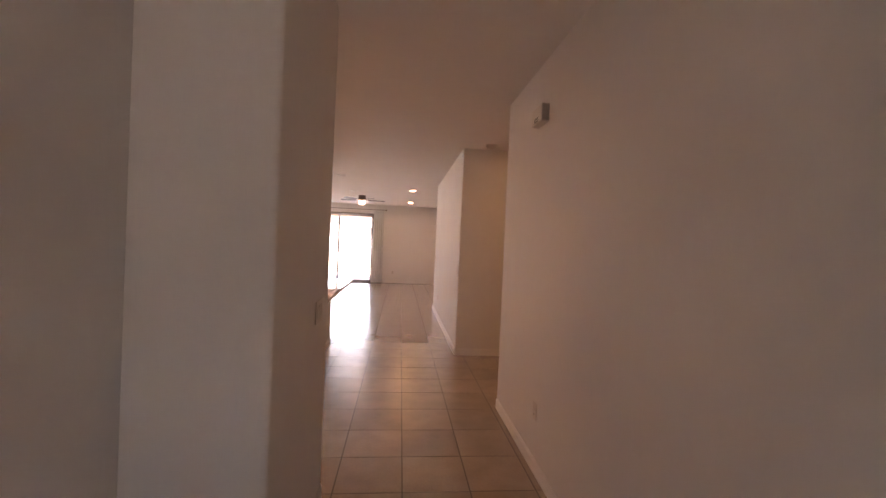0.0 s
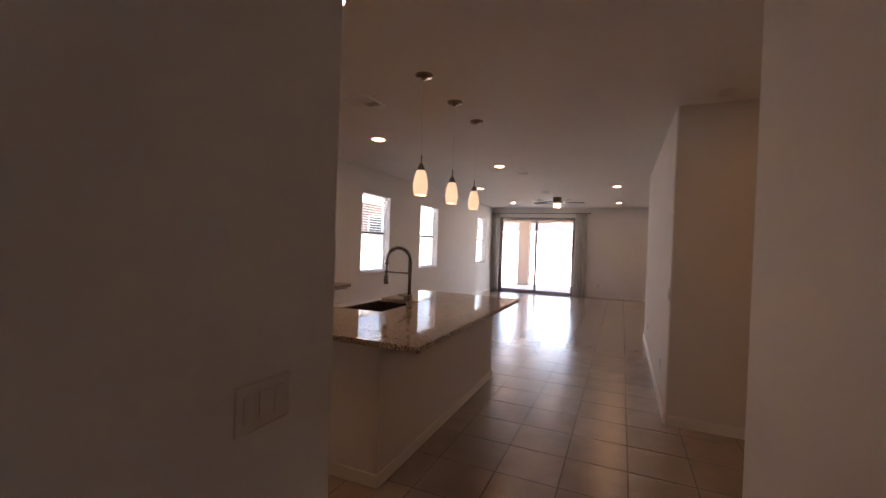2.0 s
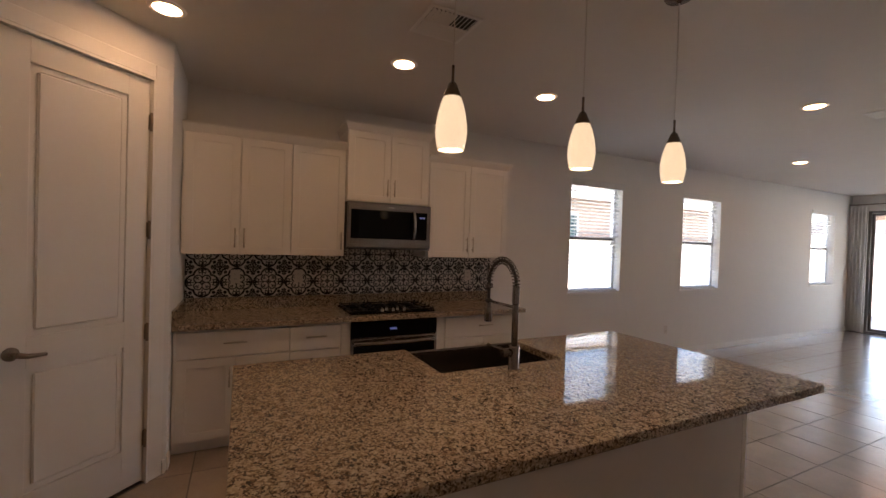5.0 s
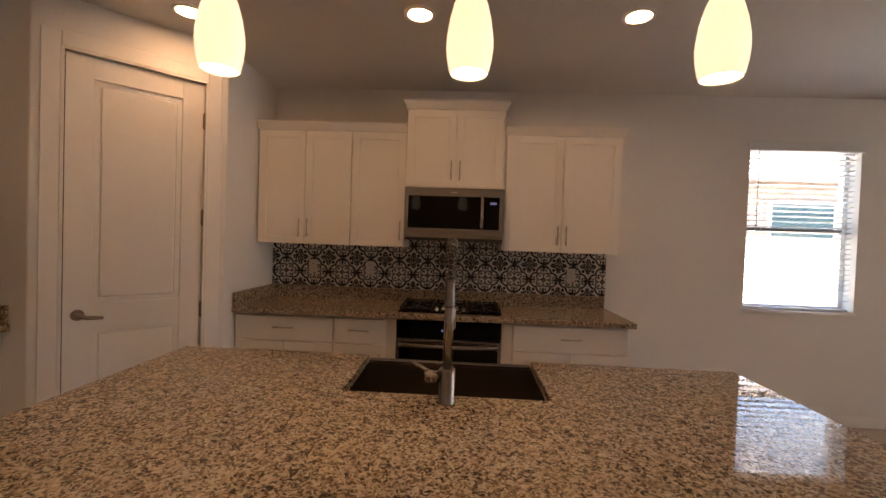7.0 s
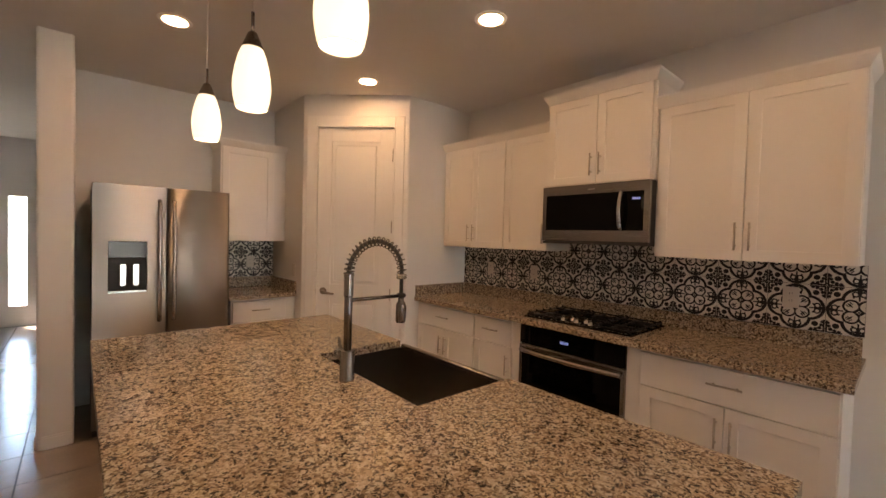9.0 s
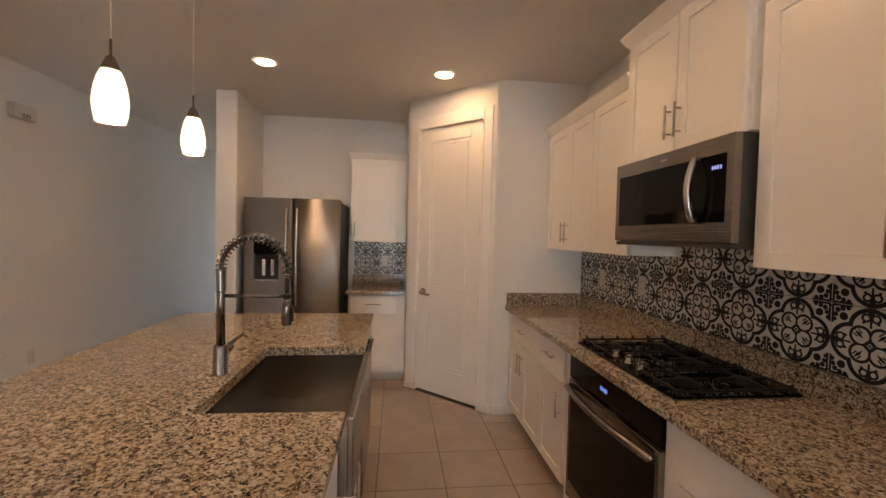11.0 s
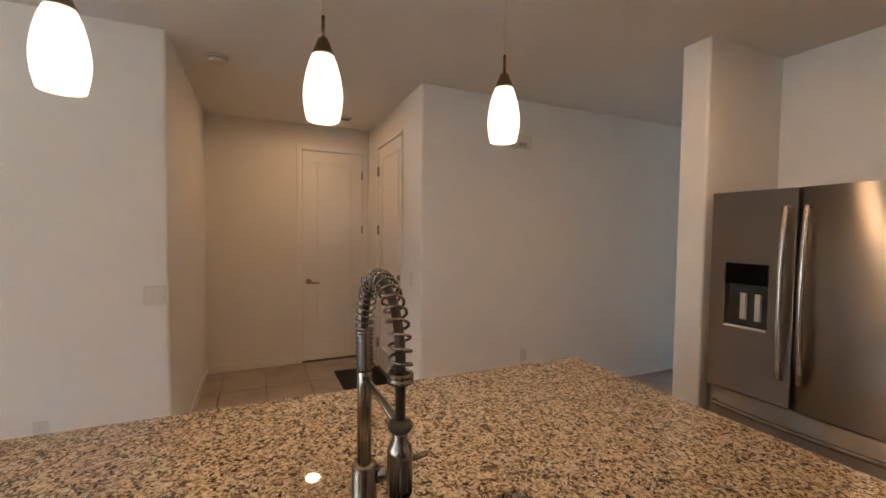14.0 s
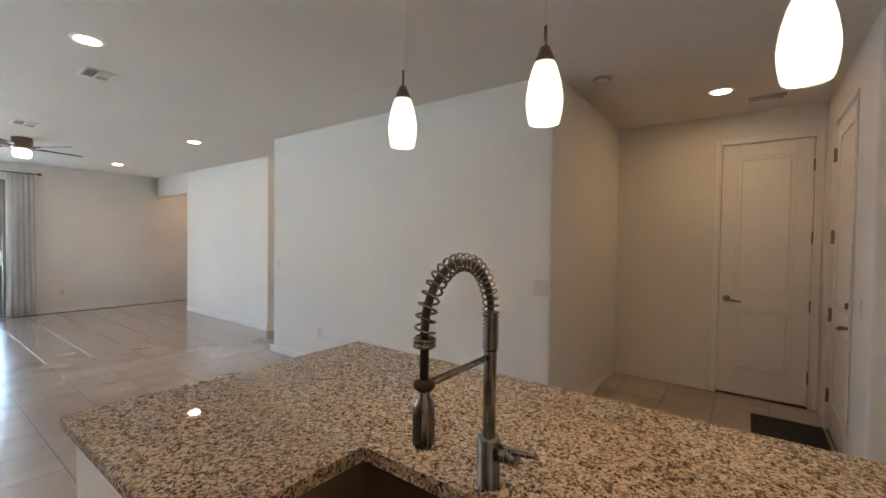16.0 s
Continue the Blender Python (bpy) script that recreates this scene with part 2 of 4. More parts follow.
PLATE = mat("plastic plate", (0.66, 0.62, 0.57), 0.35, vary=0.02)
SLOT = mat("dark slot", (0.03, 0.03, 0.03), 0.6)
STEEL = brushed("brushed steel", (0.45, 0.42, 0.40), 0.25, axis=2)
STEEL_H = brushed("brushed steel level", (0.28, 0.255, 0.235), 0.25, axis=0)
SINK = mat("sink steel", (0.34, 0.31, 0.28), 0.26, metal=1.0, vary=0.05, scale=6)
NICKEL = brushed("brushed nickel", (0.50, 0.46, 0.41), 0.3, axis=2)
BRONZE = brushed("dark nickel", (0.22, 0.18, 0.14), 0.35, axis=2)
HINGE = brushed("hinge metal", (0.30, 0.25, 0.20), 0.4)
FAUCET = brushed("faucet nickel", (0.27, 0.245, 0.22), 0.25)
PENDANT = brushed("pendant metal", (0.24, 0.19, 0.15), 0.25)
DARKSTEEL = mat("dark side panel", (0.035, 0.033, 0.032), 0.5, vary=0.1)
FRIDGE = brushed("fridge steel", (0.40, 0.37, 0.345), 0.42, axis=0, aniso=0.98)
BLACKGLASS = mat("black glass", (0.003, 0.003, 0.0032), 0.05, vary=0.05, spec=0.15)
IRON = mat("cast iron", (0.006, 0.006, 0.006), 0.6, vary=0.2, bump=0.3, bump_scale=300, spec=0.25)
KNOB = brushed("knob metal", (0.6, 0.58, 0.55), 0.2)
FRAME = mat("window frame", (0.16, 0.15, 0.14), 0.45, vary=0.05)
VINYL = mat("white vinyl", (0.74, 0.76, 0.76), 0.4, vary=0.03)
SLAT = mat("blind slat", (0.72, 0.72, 0.71), 0.45, vary=0.03)
_n, _l = SLAT.node_tree.nodes, SLAT.node_tree.links
_tr, _mx = _n.new("ShaderNodeBsdfTranslucent"), _n.new("ShaderNodeMixShader")
_tr.inputs[0].default_value, _mx.inputs[0].default_value = (0.8, 0.8, 0.78, 1), 0.12
_l.new(_n["Principled BSDF"].outputs[0], _mx.inputs[1])
_l.new(_tr.outputs[0], _mx.inputs[2])
_l.new(_mx.outputs[0], _n["Material Output"].inputs[0])
CLOTH = mat("curtain cloth", (0.76, 0.75, 0.73), 0.95, vary=0.06, scale=8, bump=0.3, bump_scale=900, spec=0.1)
_n, _l = CLOTH.node_tree.nodes, CLOTH.node_tree.links
_tr, _mx = _n.new("ShaderNodeBsdfTranslucent"), _n.new("ShaderNodeMixShader")
_tr.inputs[0].default_value, _mx.inputs[0].default_value = (0.8, 0.8, 0.79, 1), 0.5
_l.new(_n["Principled BSDF"].outputs[0], _mx.inputs[1])
_l.new(_tr.outputs[0], _mx.inputs[2])
_l.new(_mx.outputs[0], _n["Material Output"].inputs[0])
RUBBER = mat("black mat", (0.016, 0.015, 0.014), 0.9, vary=0.3, scale=20, bump=0.8, bump_scale=400)
WOODBLADE = mat("fan blade", (0.05, 0.035, 0.028), 0.4, vary=0.2, scale=10)
GLASS = glass_material()
CANLAMP = glow("can lamp", (1, 0.59, 0.29), CAN_GLOW)
SHADE = glow("frosted shade", (1, 0.76, 0.46), SHADE_GLOW, 0.14, 150.0)
BULB = glow("bulb", (1, 0.60, 0.30), BULB_GLOW)
FANLAMP = glow("fan bowl", (1, 0.80, 0.58), FAN_GLOW)
DISPLAY = glow("blue display", (0.15, 0.3, 1.0), 0.04)
CONCRETE = mat("concrete", (0.58, 0.56, 0.53), 0.85, vary=0.1, scale=2, bump=0.3, bump_scale=60)
GRAVEL = mat("pale gravel", (0.60, 0.55, 0.47), 0.95, vary=0.3, scale=12, bump=0.8, bump_scale=60)
STUCCO = mat("pale stucco", (0.70, 0.66, 0.60), 0.9, vary=0.05, scale=3, bump=0.5, bump_scale=50)
# Shade on the neighbour wall and patio column is put into this tan.
STUCCO_TAN_SHADED = mat("shaded tan stucco", (0.33, 0.24, 0.19), 0.9, vary=0.05, scale=3, bump=0.5, bump_scale=50)
ROOF = mat("roof tile", (0.20, 0.16, 0.145), 0.85, vary=0.2, scale=4, bump=0.5, bump_scale=12)
BLOCK = mat("block wall", (0.72, 0.69, 0.64), 0.9, vary=0.08, scale=3, bump=0.5, bump_scale=40)
ROOF_DARK = mat("dark roof tile", (0.06, 0.05, 0.046), 0.85, vary=0.2, scale=4, bump=0.5, bump_scale=12)
TEALGLASS = mat("far window", (0.03, 0.07, 0.08), 0.15, vary=0.1)


# ---- mesh helpers ----
def box(bm, x0, x1, y0, y1, z0, z1, bevel=0.0, seg=1):
    vs = [bm.verts.new((x, y, z)) for x in (x0, x1) for y in (y0, y1) for z in (z0, z1)]
    fs = [bm.faces.new([vs[i] for i in q]) for q in ((0, 1, 3, 2), (4, 6, 7, 5), (0, 4, 5, 1), (2, 3, 7, 6), (0, 2, 6, 4), (1, 5, 7, 3))]
    if bevel:
        es = {e for f in fs for e in f.edges}
        bmesh.ops.bevel(bm, geom=list(es), offset=bevel, segments=seg, affect="EDGES", profile=0.5)
    return bm


def ring(bm, x0, x1, z0, z1, y0, y1, l, r, lo, hi):
    """One connected upright frame of depth y0..y1 with a hole; l, r, lo, hi are the widths of its four sides."""
    o = [(x0, z0), (x1, z0), (x1, z1), (x0, z1)]
    i = [(x0 + l, z0 + lo), (x1 - r, z0 + lo), (x1 - r, z1 - hi), (x0 + l, z1 - hi)]
    v = [[bm.verts.new((x, y, z)) for x, z in loop] for y in (y0, y1) for loop in (o, i)]
    of, inf, ob_, ib = v
    for k in range(4):
        m = (k + 1) % 4
        bm.faces.new((of[k], of[m], inf[m], inf[k]))
        bm.faces.new((ob_[m], ob_[k], ib[k], ib[m]))
        bm.faces.new((of[m], of[k], ob_[k], ob_[m]))
        bm.faces.new((inf[k], inf[m], ib[m], ib[k]))
    bmesh.ops.bevel(bm, geom=[e for e in bm.edges if all(abs(q.co.y - y0) < 1e-6 for q in e.verts) and (abs(e.verts[0].co.x - e.verts[1].co.x) < 1e-6 or abs(e.verts[0].co.z - e.verts[1].co.z) < 1e-6)], offset=0.0015, segments=1, affect="EDGES")
    return bm


def tub(bm, x0, x1, y0, y1, z0, z1, t):
    """An open basin as one shell, with walls and floor t thick."""
    def loop(d, z):
        return [bm.verts.new(p) for p in ((x0 + d, y0 + d, z), (x1 - d, y0 + d, z), (x1 - d, y1 - d, z), (x0 + d, y1 - d, z))]
    a, b, c, d = loop(0, z0), loop(0, z1), loop(t, z1), loop(t, z0 + t)
    for p, q in ((a, b), (b, c), (c, d)):
        for k in range(4):
            bm.faces.new((p[k], p[(k + 1) % 4], q[(k + 1) % 4], q[k]))
    bm.faces.new(a[::-1])
    bm.faces.new(d)
    return bm


def lathe(bm, profile, n=24, cx=0.0, cy=0.0, close=True):
    """A turned shape from (radius, z) pairs round a vertical axis."""
    rings = []
    for r, z in profile:
        rings.append([bm.verts.new((cx + r * math.cos(2 * math.pi * i / n), cy + r * math.sin(2 * math.pi * i / n), z)) for i in range(n)])
    for a, b in zip(rings, rings[1:]):
        for i in range(n):
            bm.faces.new((a[i], a[(i + 1) % n], b[(i + 1) % n], b[i]))
    if close:
        for ring, rev in ((rings[0], True), (rings[-1], False)):
            bm.faces.new(ring[::-1] if rev else ring)
    for f in bm.faces:
        f.smooth = True
    return bm


def tube(bm, pts, r, n=8, cap=True):
    """A round bar along a line of points."""
    pts = [Vector(p) for p in pts]
    rings, side = [], None
    for i, p in enumerate(pts):
        d = (pts[min(i + 1, len(pts) - 1)] - pts[max(i - 1, 0)]).normalized()
        if side is None:
            side = d.orthogonal().normalized()
        side = (side - d * side.dot(d)).normalized()
        up = d.cross(side)
        rr = r[i] if isinstance(r, (list, tuple)) else r
        rings.append([bm.verts.new(p + rr * (math.cos(2 * math.pi * k / n) * side + math.sin(2 * math.pi * k / n) * up)) for k in range(n)])
    for a, b in zip(rings, rings[1:]):
        for k in range(n):
            f = bm.faces.new((a[k], a[(k + 1) % n], b[(k + 1) % n], b[k]))
            f.smooth = True
    if cap:
        bm.faces.new(rings[0][::-1])
        bm.faces.new(rings[-1])
    return bm


def prism(bm, poly, z0, z1, bevel=0.0):
    lo = [bm.verts.new((x, y, z0)) for x, y in poly]
    hi = [bm.verts.new((x, y, z1)) for x, y in poly]
    fs = [bm.faces.new(lo[::-1]), bm.faces.new(hi)]
    k = len(poly)
    for i in range(k):
        fs.append(bm.faces.new((lo[i], lo[(i + 1) % k], hi[(i + 1) % k], hi[i])))
    if bevel:
        bmesh.ops.bevel(bm, geom=list({e for f in fs for e in f.edges}), offset=bevel, segments=2, affect="EDGES", profile=0.5)
    return bm


def finish(bm, name, material):
    bmesh.ops.recalc_face_normals(bm, faces=bm.faces)
    me = bpy.data.meshes.new(name)
    bm.to_mesh(me)
    bm.free()
    me.materials.append(material)
    return me


def part(name, bm, material, parent=None, label=""):
    ob = new(name, finish(bm, name, material))
    ob.parent = parent
    return tagged(ob, label)


def thing(name, m, label, category, group="", kind=""):
    ob = new(name)
    ob.empty_display_size = 0.1
    ob.matrix_basis = m
    return tagged(ob, label, category, group, kind)


def solid(name, bm, material, m, label, category, kind="", group=""):
    ob = part(name, bm, material)
    ob.matrix_basis = m
    return tagged(ob, label, category, group, kind)


B = bmesh.new
H = 2.743
I4 = Matrix.Identity(4)

# ---- the large structure ----
X_KIT, Y_BACK, X_RIGHT, X_LIV, X_HALL = -3.61, 14.68, 0.92, 0.765, 2.70


def wall(name, x, y, turn, length, thick, label, openings=()):
    """A wall whose face starts at (x, y), runs along its own x, and faces its own -y; openings are (a, b, z0, z1)."""
    bm, at = B(), 0.0
    for a, b, z0, z1 in sorted(openings):
        box(bm, at, a, 0, thick, 0, H)
        if z0 > 0:
            box(bm, a, b, 0, thick, 0, z0)
        box(bm, a, b, 0, thick, z1, H)
        at = b
    box(bm, at, length, 0, thick, 0, H)
    return solid(name, bm, PAINT, pose(x, y, 0, 0, 0, turn), label, "wall", "structure")


def block(name, x0, x1, y0, y1, label, rounded=()):
    """A solid stretch of wall with bullnose corners at the places given."""
    bm = box(B(), x0, x1, y0, y1, 0, H)
    es = [e for e in bm.edges if abs(e.verts[0].co.z - e.verts[1].co.z) > 1 and any((e.verts[0].co.xy - Vector(c)).length < 0.01 for c in rounded)]
    if es:
        bmesh.ops.bevel(bm, geom=es, offset=0.018, segments=4, affect="EDGES", profile=0.5)
    return solid(name, bm, PAINT, I4, label, "wall", "structure")


WINDOWS = [(7.13, 8.03), (9.30, 10.22), (13.06, 13.98)]
WIN_Z = (0.955, 2.36)
SL = (-3.37, -0.97, 2.43)
Y0 = -2.5
wall("wall_kitchen", X_KIT, Y0, 90, Y_BACK + 0.15 - Y0, 0.16, "long off-white painted wall with three windows", [(a - Y0, b - Y0, *WIN_Z) for a, b in WINDOWS])
wall("wall_back", X_KIT, Y_BACK, 0, 6.7, 0.15, "off-white painted end wall with a sliding glass door", [(SL[0] - X_KIT, SL[1] - X_KIT, 0, SL[2])])
block("wall_fridge_back", X_KIT, -0.408, 1.36, 1.63, "off-white wall behind the refrigerator", [(-0.408, 1.36)])
block("wall_fridge_end", -0.592, -0.408, 1.63, 2.39, "short off-white wall beside the refrigerator", [(-0.408, 2.39), (-0.592, 2.39)])
block("wall_foyer_side", -0.97, -0.85, Y0, 1.36, "off-white foyer wall")
wall("wall_foyer_end", 1.04, Y0, 180, 2.01, 0.12, "off-white wall closing the foyer with a glazed opening", [(0.89, 1.08, 0.3, 1.9)])
block("wall_right", X_RIGHT, X_RIGHT + 0.12, Y0, 3.68, "long off-white hallway wall with a door chime", [(X_RIGHT, 3.68)])
DOORH = 2.465
wall("wall_hall_side", X_HALL + 0.12, 3.68, 180, X_HALL + 0.12 - 1.04, 0.12, "off-white hall wall with a deadbolted door", [(X_HALL + 0.12 - 2.28, X_HALL + 0.12 - 1.41, 0, DOORH)])
wall("wall_hall_end", X_HALL, 5.415, -90, 1.75, 0.12, "off-white wall at the end of the hall with a door", [(5.415 - 4.46, 5.415 - 3.74, 0, DOORH)])
block("wall_living", X_LIV, X_HALL + 0.12, 5.415, 9.17, "broad off-white living room wall", [(X_LIV, 5.415), (X_LIV, 9.17)])
block("wall_living_far", 1.34, X_HALL + 0.12, 10.28, 13.2, "off-white wall beyond the passage", [(1.34, 10.28), (1.34, 13.2)])
block("wall_passage", X_HALL + 0.12, X_HALL + 0.24, 9.17, Y_BACK, "off-white wall closing the passage")
solid("wall_header", box(B(), 1.34, 1.46, 13.202, Y_BACK - 0.001, 2.33, H - 0.001), PAINT, I4, "off-white header over the far opening", "wall", "structure")
# pantry in the kitchen's corner
PA, PB = Vector((-2.165, 2.385)), Vector((-2.85, 3.07))
PL = (PB - PA).length
PDOOR = (PL / 2 - 0.365, PL / 2 + 0.365)
wall("wall_pantry", PA.x, PA.y, 135, PL, 0.1, "off-white angled pantry wall with a panelled door", [(*PDOOR, 0, DOORH)])
block("wall_pantry_flank", X_KIT, PB.x, 2.97, 3.07, "off-white side of the pantry beside the counter", [(PB.x, 3.07)])
block("wall_pantry_return", PA.x - 0.1, PA.x, 1.63, PA.y, "off-white side of the pantry beside the small counter", [(PA.x, PA.y)])
solid("ceiling", box(B(), X_KIT - 0.16, X_HALL + 0.24, Y0 - 0.12, Y_BACK + 0.15, H, H + 0.12), CEIL, I4, "flat warm white textured ceiling", "ceiling", "structure")
floor = solid("floor", box(B(), X_KIT - 0.16, X_HALL + 0.24, Y0 - 0.12, Y_BACK + 0.05, -0.15, -0.0018), GROUT, I4, "glossy beige square ceramic tile floor with dark joints", "floor", "structure")


def baseboard(x, y, turn, length, extra=0.0):
    bm = B()
    box(bm, -extra, length + extra, -0.012, -0.001, 0.001, 0.075)
    box(bm, -extra, length + extra, -0.008, -0.001, 0.075, 0.088)
    return solid("baseboard", bm, TRIM, pose(x, y, 0, 0, 0, turn), "low white painted baseboard along the wall", "baseboard", "structure")


baseboard(X_KIT, 6.02, 90, Y_BACK - 6.02)
baseboard(X_KIT, Y_BACK, 0, SL[0] - X_KIT - 0.02)
baseboard(SL[1] + 0.02, Y_BACK, 0, 3.85)
baseboard(X_RIGHT, 3.66, -90, 3.66 - Y0)
baseboard(X_HALL, 5.415, -90, 5.415 - 4.54)
baseboard(X_LIV + 0.02, 5.415, 0, X_HALL - X_LIV - 0.03)
baseboard(X_LIV, 9.23, -90, 9.23 - 5.45)
baseboard(1.34, 13.18, -90, 13.18 - 10.3)
baseboard(1.40, 3.68, 180, 0.36)
baseboard(-0.408, 1.38, 90, 0.99)
baseboard(-0.43, 2.39, 180, 0.14)
baseboard(-0.85, Y0, 90, 3.84)
baseboard(PA.x + 0.0, PA.y, 135, PDOOR[0] - 0.09)
baseboard(PA.x - 0.7071 * (PDOOR[1] + 0.09), PA.y + 0.7071 * (PDOOR[1] + 0.09), 135, PL - PDOOR[1] - 0.1)
baseboard(PB.x - 0.02, 3.07, 180, 0.09)


# ---- doors ----
def door(name, m, width, hinge, label, deadbolt=False, depth=0.1, lowgap=0.02, trim=0.06):
    """A two-panel door in its casing; the opening spans -width/2..width/2; hinge is +1 or -1 for its side."""
    d = thing(name, m, label, "door", kind="structure")
    w, h = width / 2 - 0.018, DOORH - 0.018
    y0 = 0.012
    bm = B()
    st, rails = 0.125, [(lowgap, 0.25), (0.86, 1.01), (h - 0.125, h)]
    box(bm, -w, -w + st, y0, y0 + 0.035, lowgap, h, 0.002)
    box(bm, w - st, w, y0, y0 + 0.035, lowgap, h, 0.002)
    for a, b in rails:
        box(bm, -w + st, w - st, y0, y0 + 0.035, a, b)
    leaf = part("leaf", bm, DOORP, d)
    for a, b in ((0.25, 0.86), (1.01, h - 0.125)):
        bm = B()
        box(bm, -w + st, w - st, y0 + 0.012, y0 + 0.03, a, b)
        box(bm, -w + st + 0.03, w - st - 0.03, y0 + 0.002, y0 + 0.014, a + 0.03, b - 0.03, 0.009)
        part("panel", bm, DOORP, leaf)
    bm = B()
    for s in (-1, 1):
        box(bm, min(s * width / 2, s * (width / 2 + trim)), max(s * width / 2, s * (width / 2 + trim)), -0.011, -0.001, 0, DOORH + trim, 0.004)
        box(bm, min(s * width / 2, s * (width / 2 - 0.014)), max(s * width / 2, s * (width / 2 - 0.014)), -0.014, depth, 0, DOORH)
    box(bm, -width / 2, width / 2, -0.011, -0.001, DOORH, DOORH + trim, 0.004)
    box(bm, -width / 2 + 0.014, width / 2 - 0.014, -0.014, depth, DOORH - 0.014, DOORH)
    part("casing", bm, TRIM, d)
    for z in (0.28, 0.93, 1.55, 2.2):
        bm = B()
        tube(bm, [(hinge * (w + 0.004), y0 - 0.012, z - 0.055), (hinge * (w + 0.004), y0 - 0.012, z + 0.055)], 0.010, 8)
        box(bm, hinge * (w + 0.004) - 0.012, hinge * (w + 0.004) + 0.012, y0 - 0.003, y0 + 0.002, z - 0.045, z + 0.045)
        part("hinge", bm, HINGE, d)
    k, kx = B(), -hinge * (w - 0.065)
    tube(k, [(kx, y0, 0.945), (kx, y0 - 0.01, 0.945)], 0.032, 20)
    tube(k, [(kx, y0 - 0.008, 0.945), (kx, y0 - 0.05, 0.945)], 0.011, 12)
    tube(k, [(kx, y0 - 0.05, 0.945), (kx + hinge * 0.04, y0 - 0.055, 0.933), (kx + hinge * 0.115, y0 - 0.048, 0.926)], [0.014, 0.012, 0.009], 10)
    part("door_handle", k, HINGE, d, "dark satin nickel lever")
    if deadbolt:
        k = B()
        tube(k, [(kx, y0, 1.09), (kx, y0 - 0.018, 1.09)], 0.03, 20)
        box(k, kx - 0.006, kx + 0.006, y0 - 0.035, y0 - 0.015, 1.07, 1.11, 0.002)
        part("deadbolt", k, HINGE, d)
    # Unseen dark sheet behind the leaf; it stands in for shade in the gaps.
    bm = box(B(), -width / 2, width / 2, depth - 0.004, depth, 0, DOORH)
    part("shade_backing", bm, DARKSTEEL, d)
    bm = box(B(), -width / 2, width / 2, 0.0, 0.09, 0.0005, 0.008)
    part("threshold", bm, BRONZE, d)
    return d


pm = (PA + PB) / 2
pantry_door = door("door_1", pose(pm.x, pm.y, 0, 0, 0, 135), 0.73, 1, "tall white two-panel pantry door, closed, in the angled wall", trim=0.085)
door("door_2", pose(X_HALL, 4.10, 0, 0, 0, -90), 0.72, 1, "tall white two-panel door at the end of the hall, closed", depth=0.12, trim=0.045)
door("door_3", pose(1.845, 3.68, 0, 0, 0, 180), 0.87, -1, "tall white hall door with a deadbolt, closed", True, depth=0.12, trim=0.012)


# ---- windows and the sliding door ----
for k, (a, b) in enumerate(WINDOWS):
    w, z0, z1 = b - a, *WIN_Z
    win = thing(f"window_{k + 1}", pose(X_KIT, a, 0, 0, 0, 90), "single-hung window with a pale frame in a deep plastered opening", "window", kind="structure")
    bm = B()
    ring(bm, 0.001, w - 0.001, z0 + 0.001, z1 - 0.001, 0.105, 0.155, 0.04, 0.04, 0.04, 0.04)
    part("window_frame", bm, VINYL, win)
    zm = (z0 + z1) / 2 - 0.02
    part("meeting_rail", box(B(), 0.04, w - 0.04, 0.10, 0.15, zm - 0.022, zm + 0.022, 0.003), FRAME, win)
    for p0, p1 in ((z0 + 0.04, zm - 0.022), (zm + 0.022, z1 - 0.04)):
        g = part("pane", box(B(), 0.04, w - 0.04, 0.126, 0.130, p0, p1), GLASS, win)
        g.visible_shadow = False
    part("window_sill", box(B(), -0.012, w + 0.012, -0.022, 0.10, z0 - 0.02, z0 + 0.004, 0.004), TRIM, win)
    bl = thing("window_blind", pose(X_KIT, a, 0, 0, 0, 90), "white horizontal slat blind, lowered with its slats open", "blind", "blinds at the side windows")
    part("headrail", box(B(), 0.008, w - 0.008, 0.028, 0.085, z1 - 0.055, z1 - 0.002, 0.004), SLAT, bl)
    part("valance", box(B(), -0.016, w + 0.016, -0.022, -0.0015, z1 - 0.062, z1 + 0.014, 0.004), SLAT, bl)
    me, n = None, int((z1 - z0 - 0.10) / 0.044)
    for i in range(n):
        if me is None:
            me = finish(box(B(), 0.012, w - 0.012, -0.024, 0.024, -0.0017, 0.0017), "slat", SLAT)
        s = new("slat", me)
        s.parent = bl
        s.matrix_basis = pose(0, 0.058, z1 - 0.075 - i * 0.044, -9, 0, 0)
    part("bottom_rail", box(B(), 0.012, w - 0.012, 0.036, 0.08, z0 + 0.008, z0 + 0.028, 0.004), SLAT, bl)
    for x in (0.14, w - 0.14):
        part("cord", tube(B(), [(x, 0.034, z1 - 0.05), (x, 0.034, z0 + 0.02)], 0.0012, 5), SLAT, bl)
    part("wand", tube(B(), [(0.09, 0.022, z1 - 0.06), (0.09, 0.020, z1 - 0.75)], 0.004, 6), SLAT, bl)

pane_ob = part("window_5", box(B(), -0.038, 0.148, Y0 - 0.07, Y0 - 0.06, 0.302, 1.898), GLASS)
pane_ob.visible_shadow = False
tagged(pane_ob, "plain glazed foyer opening behind the walk", "window", kind="structure")

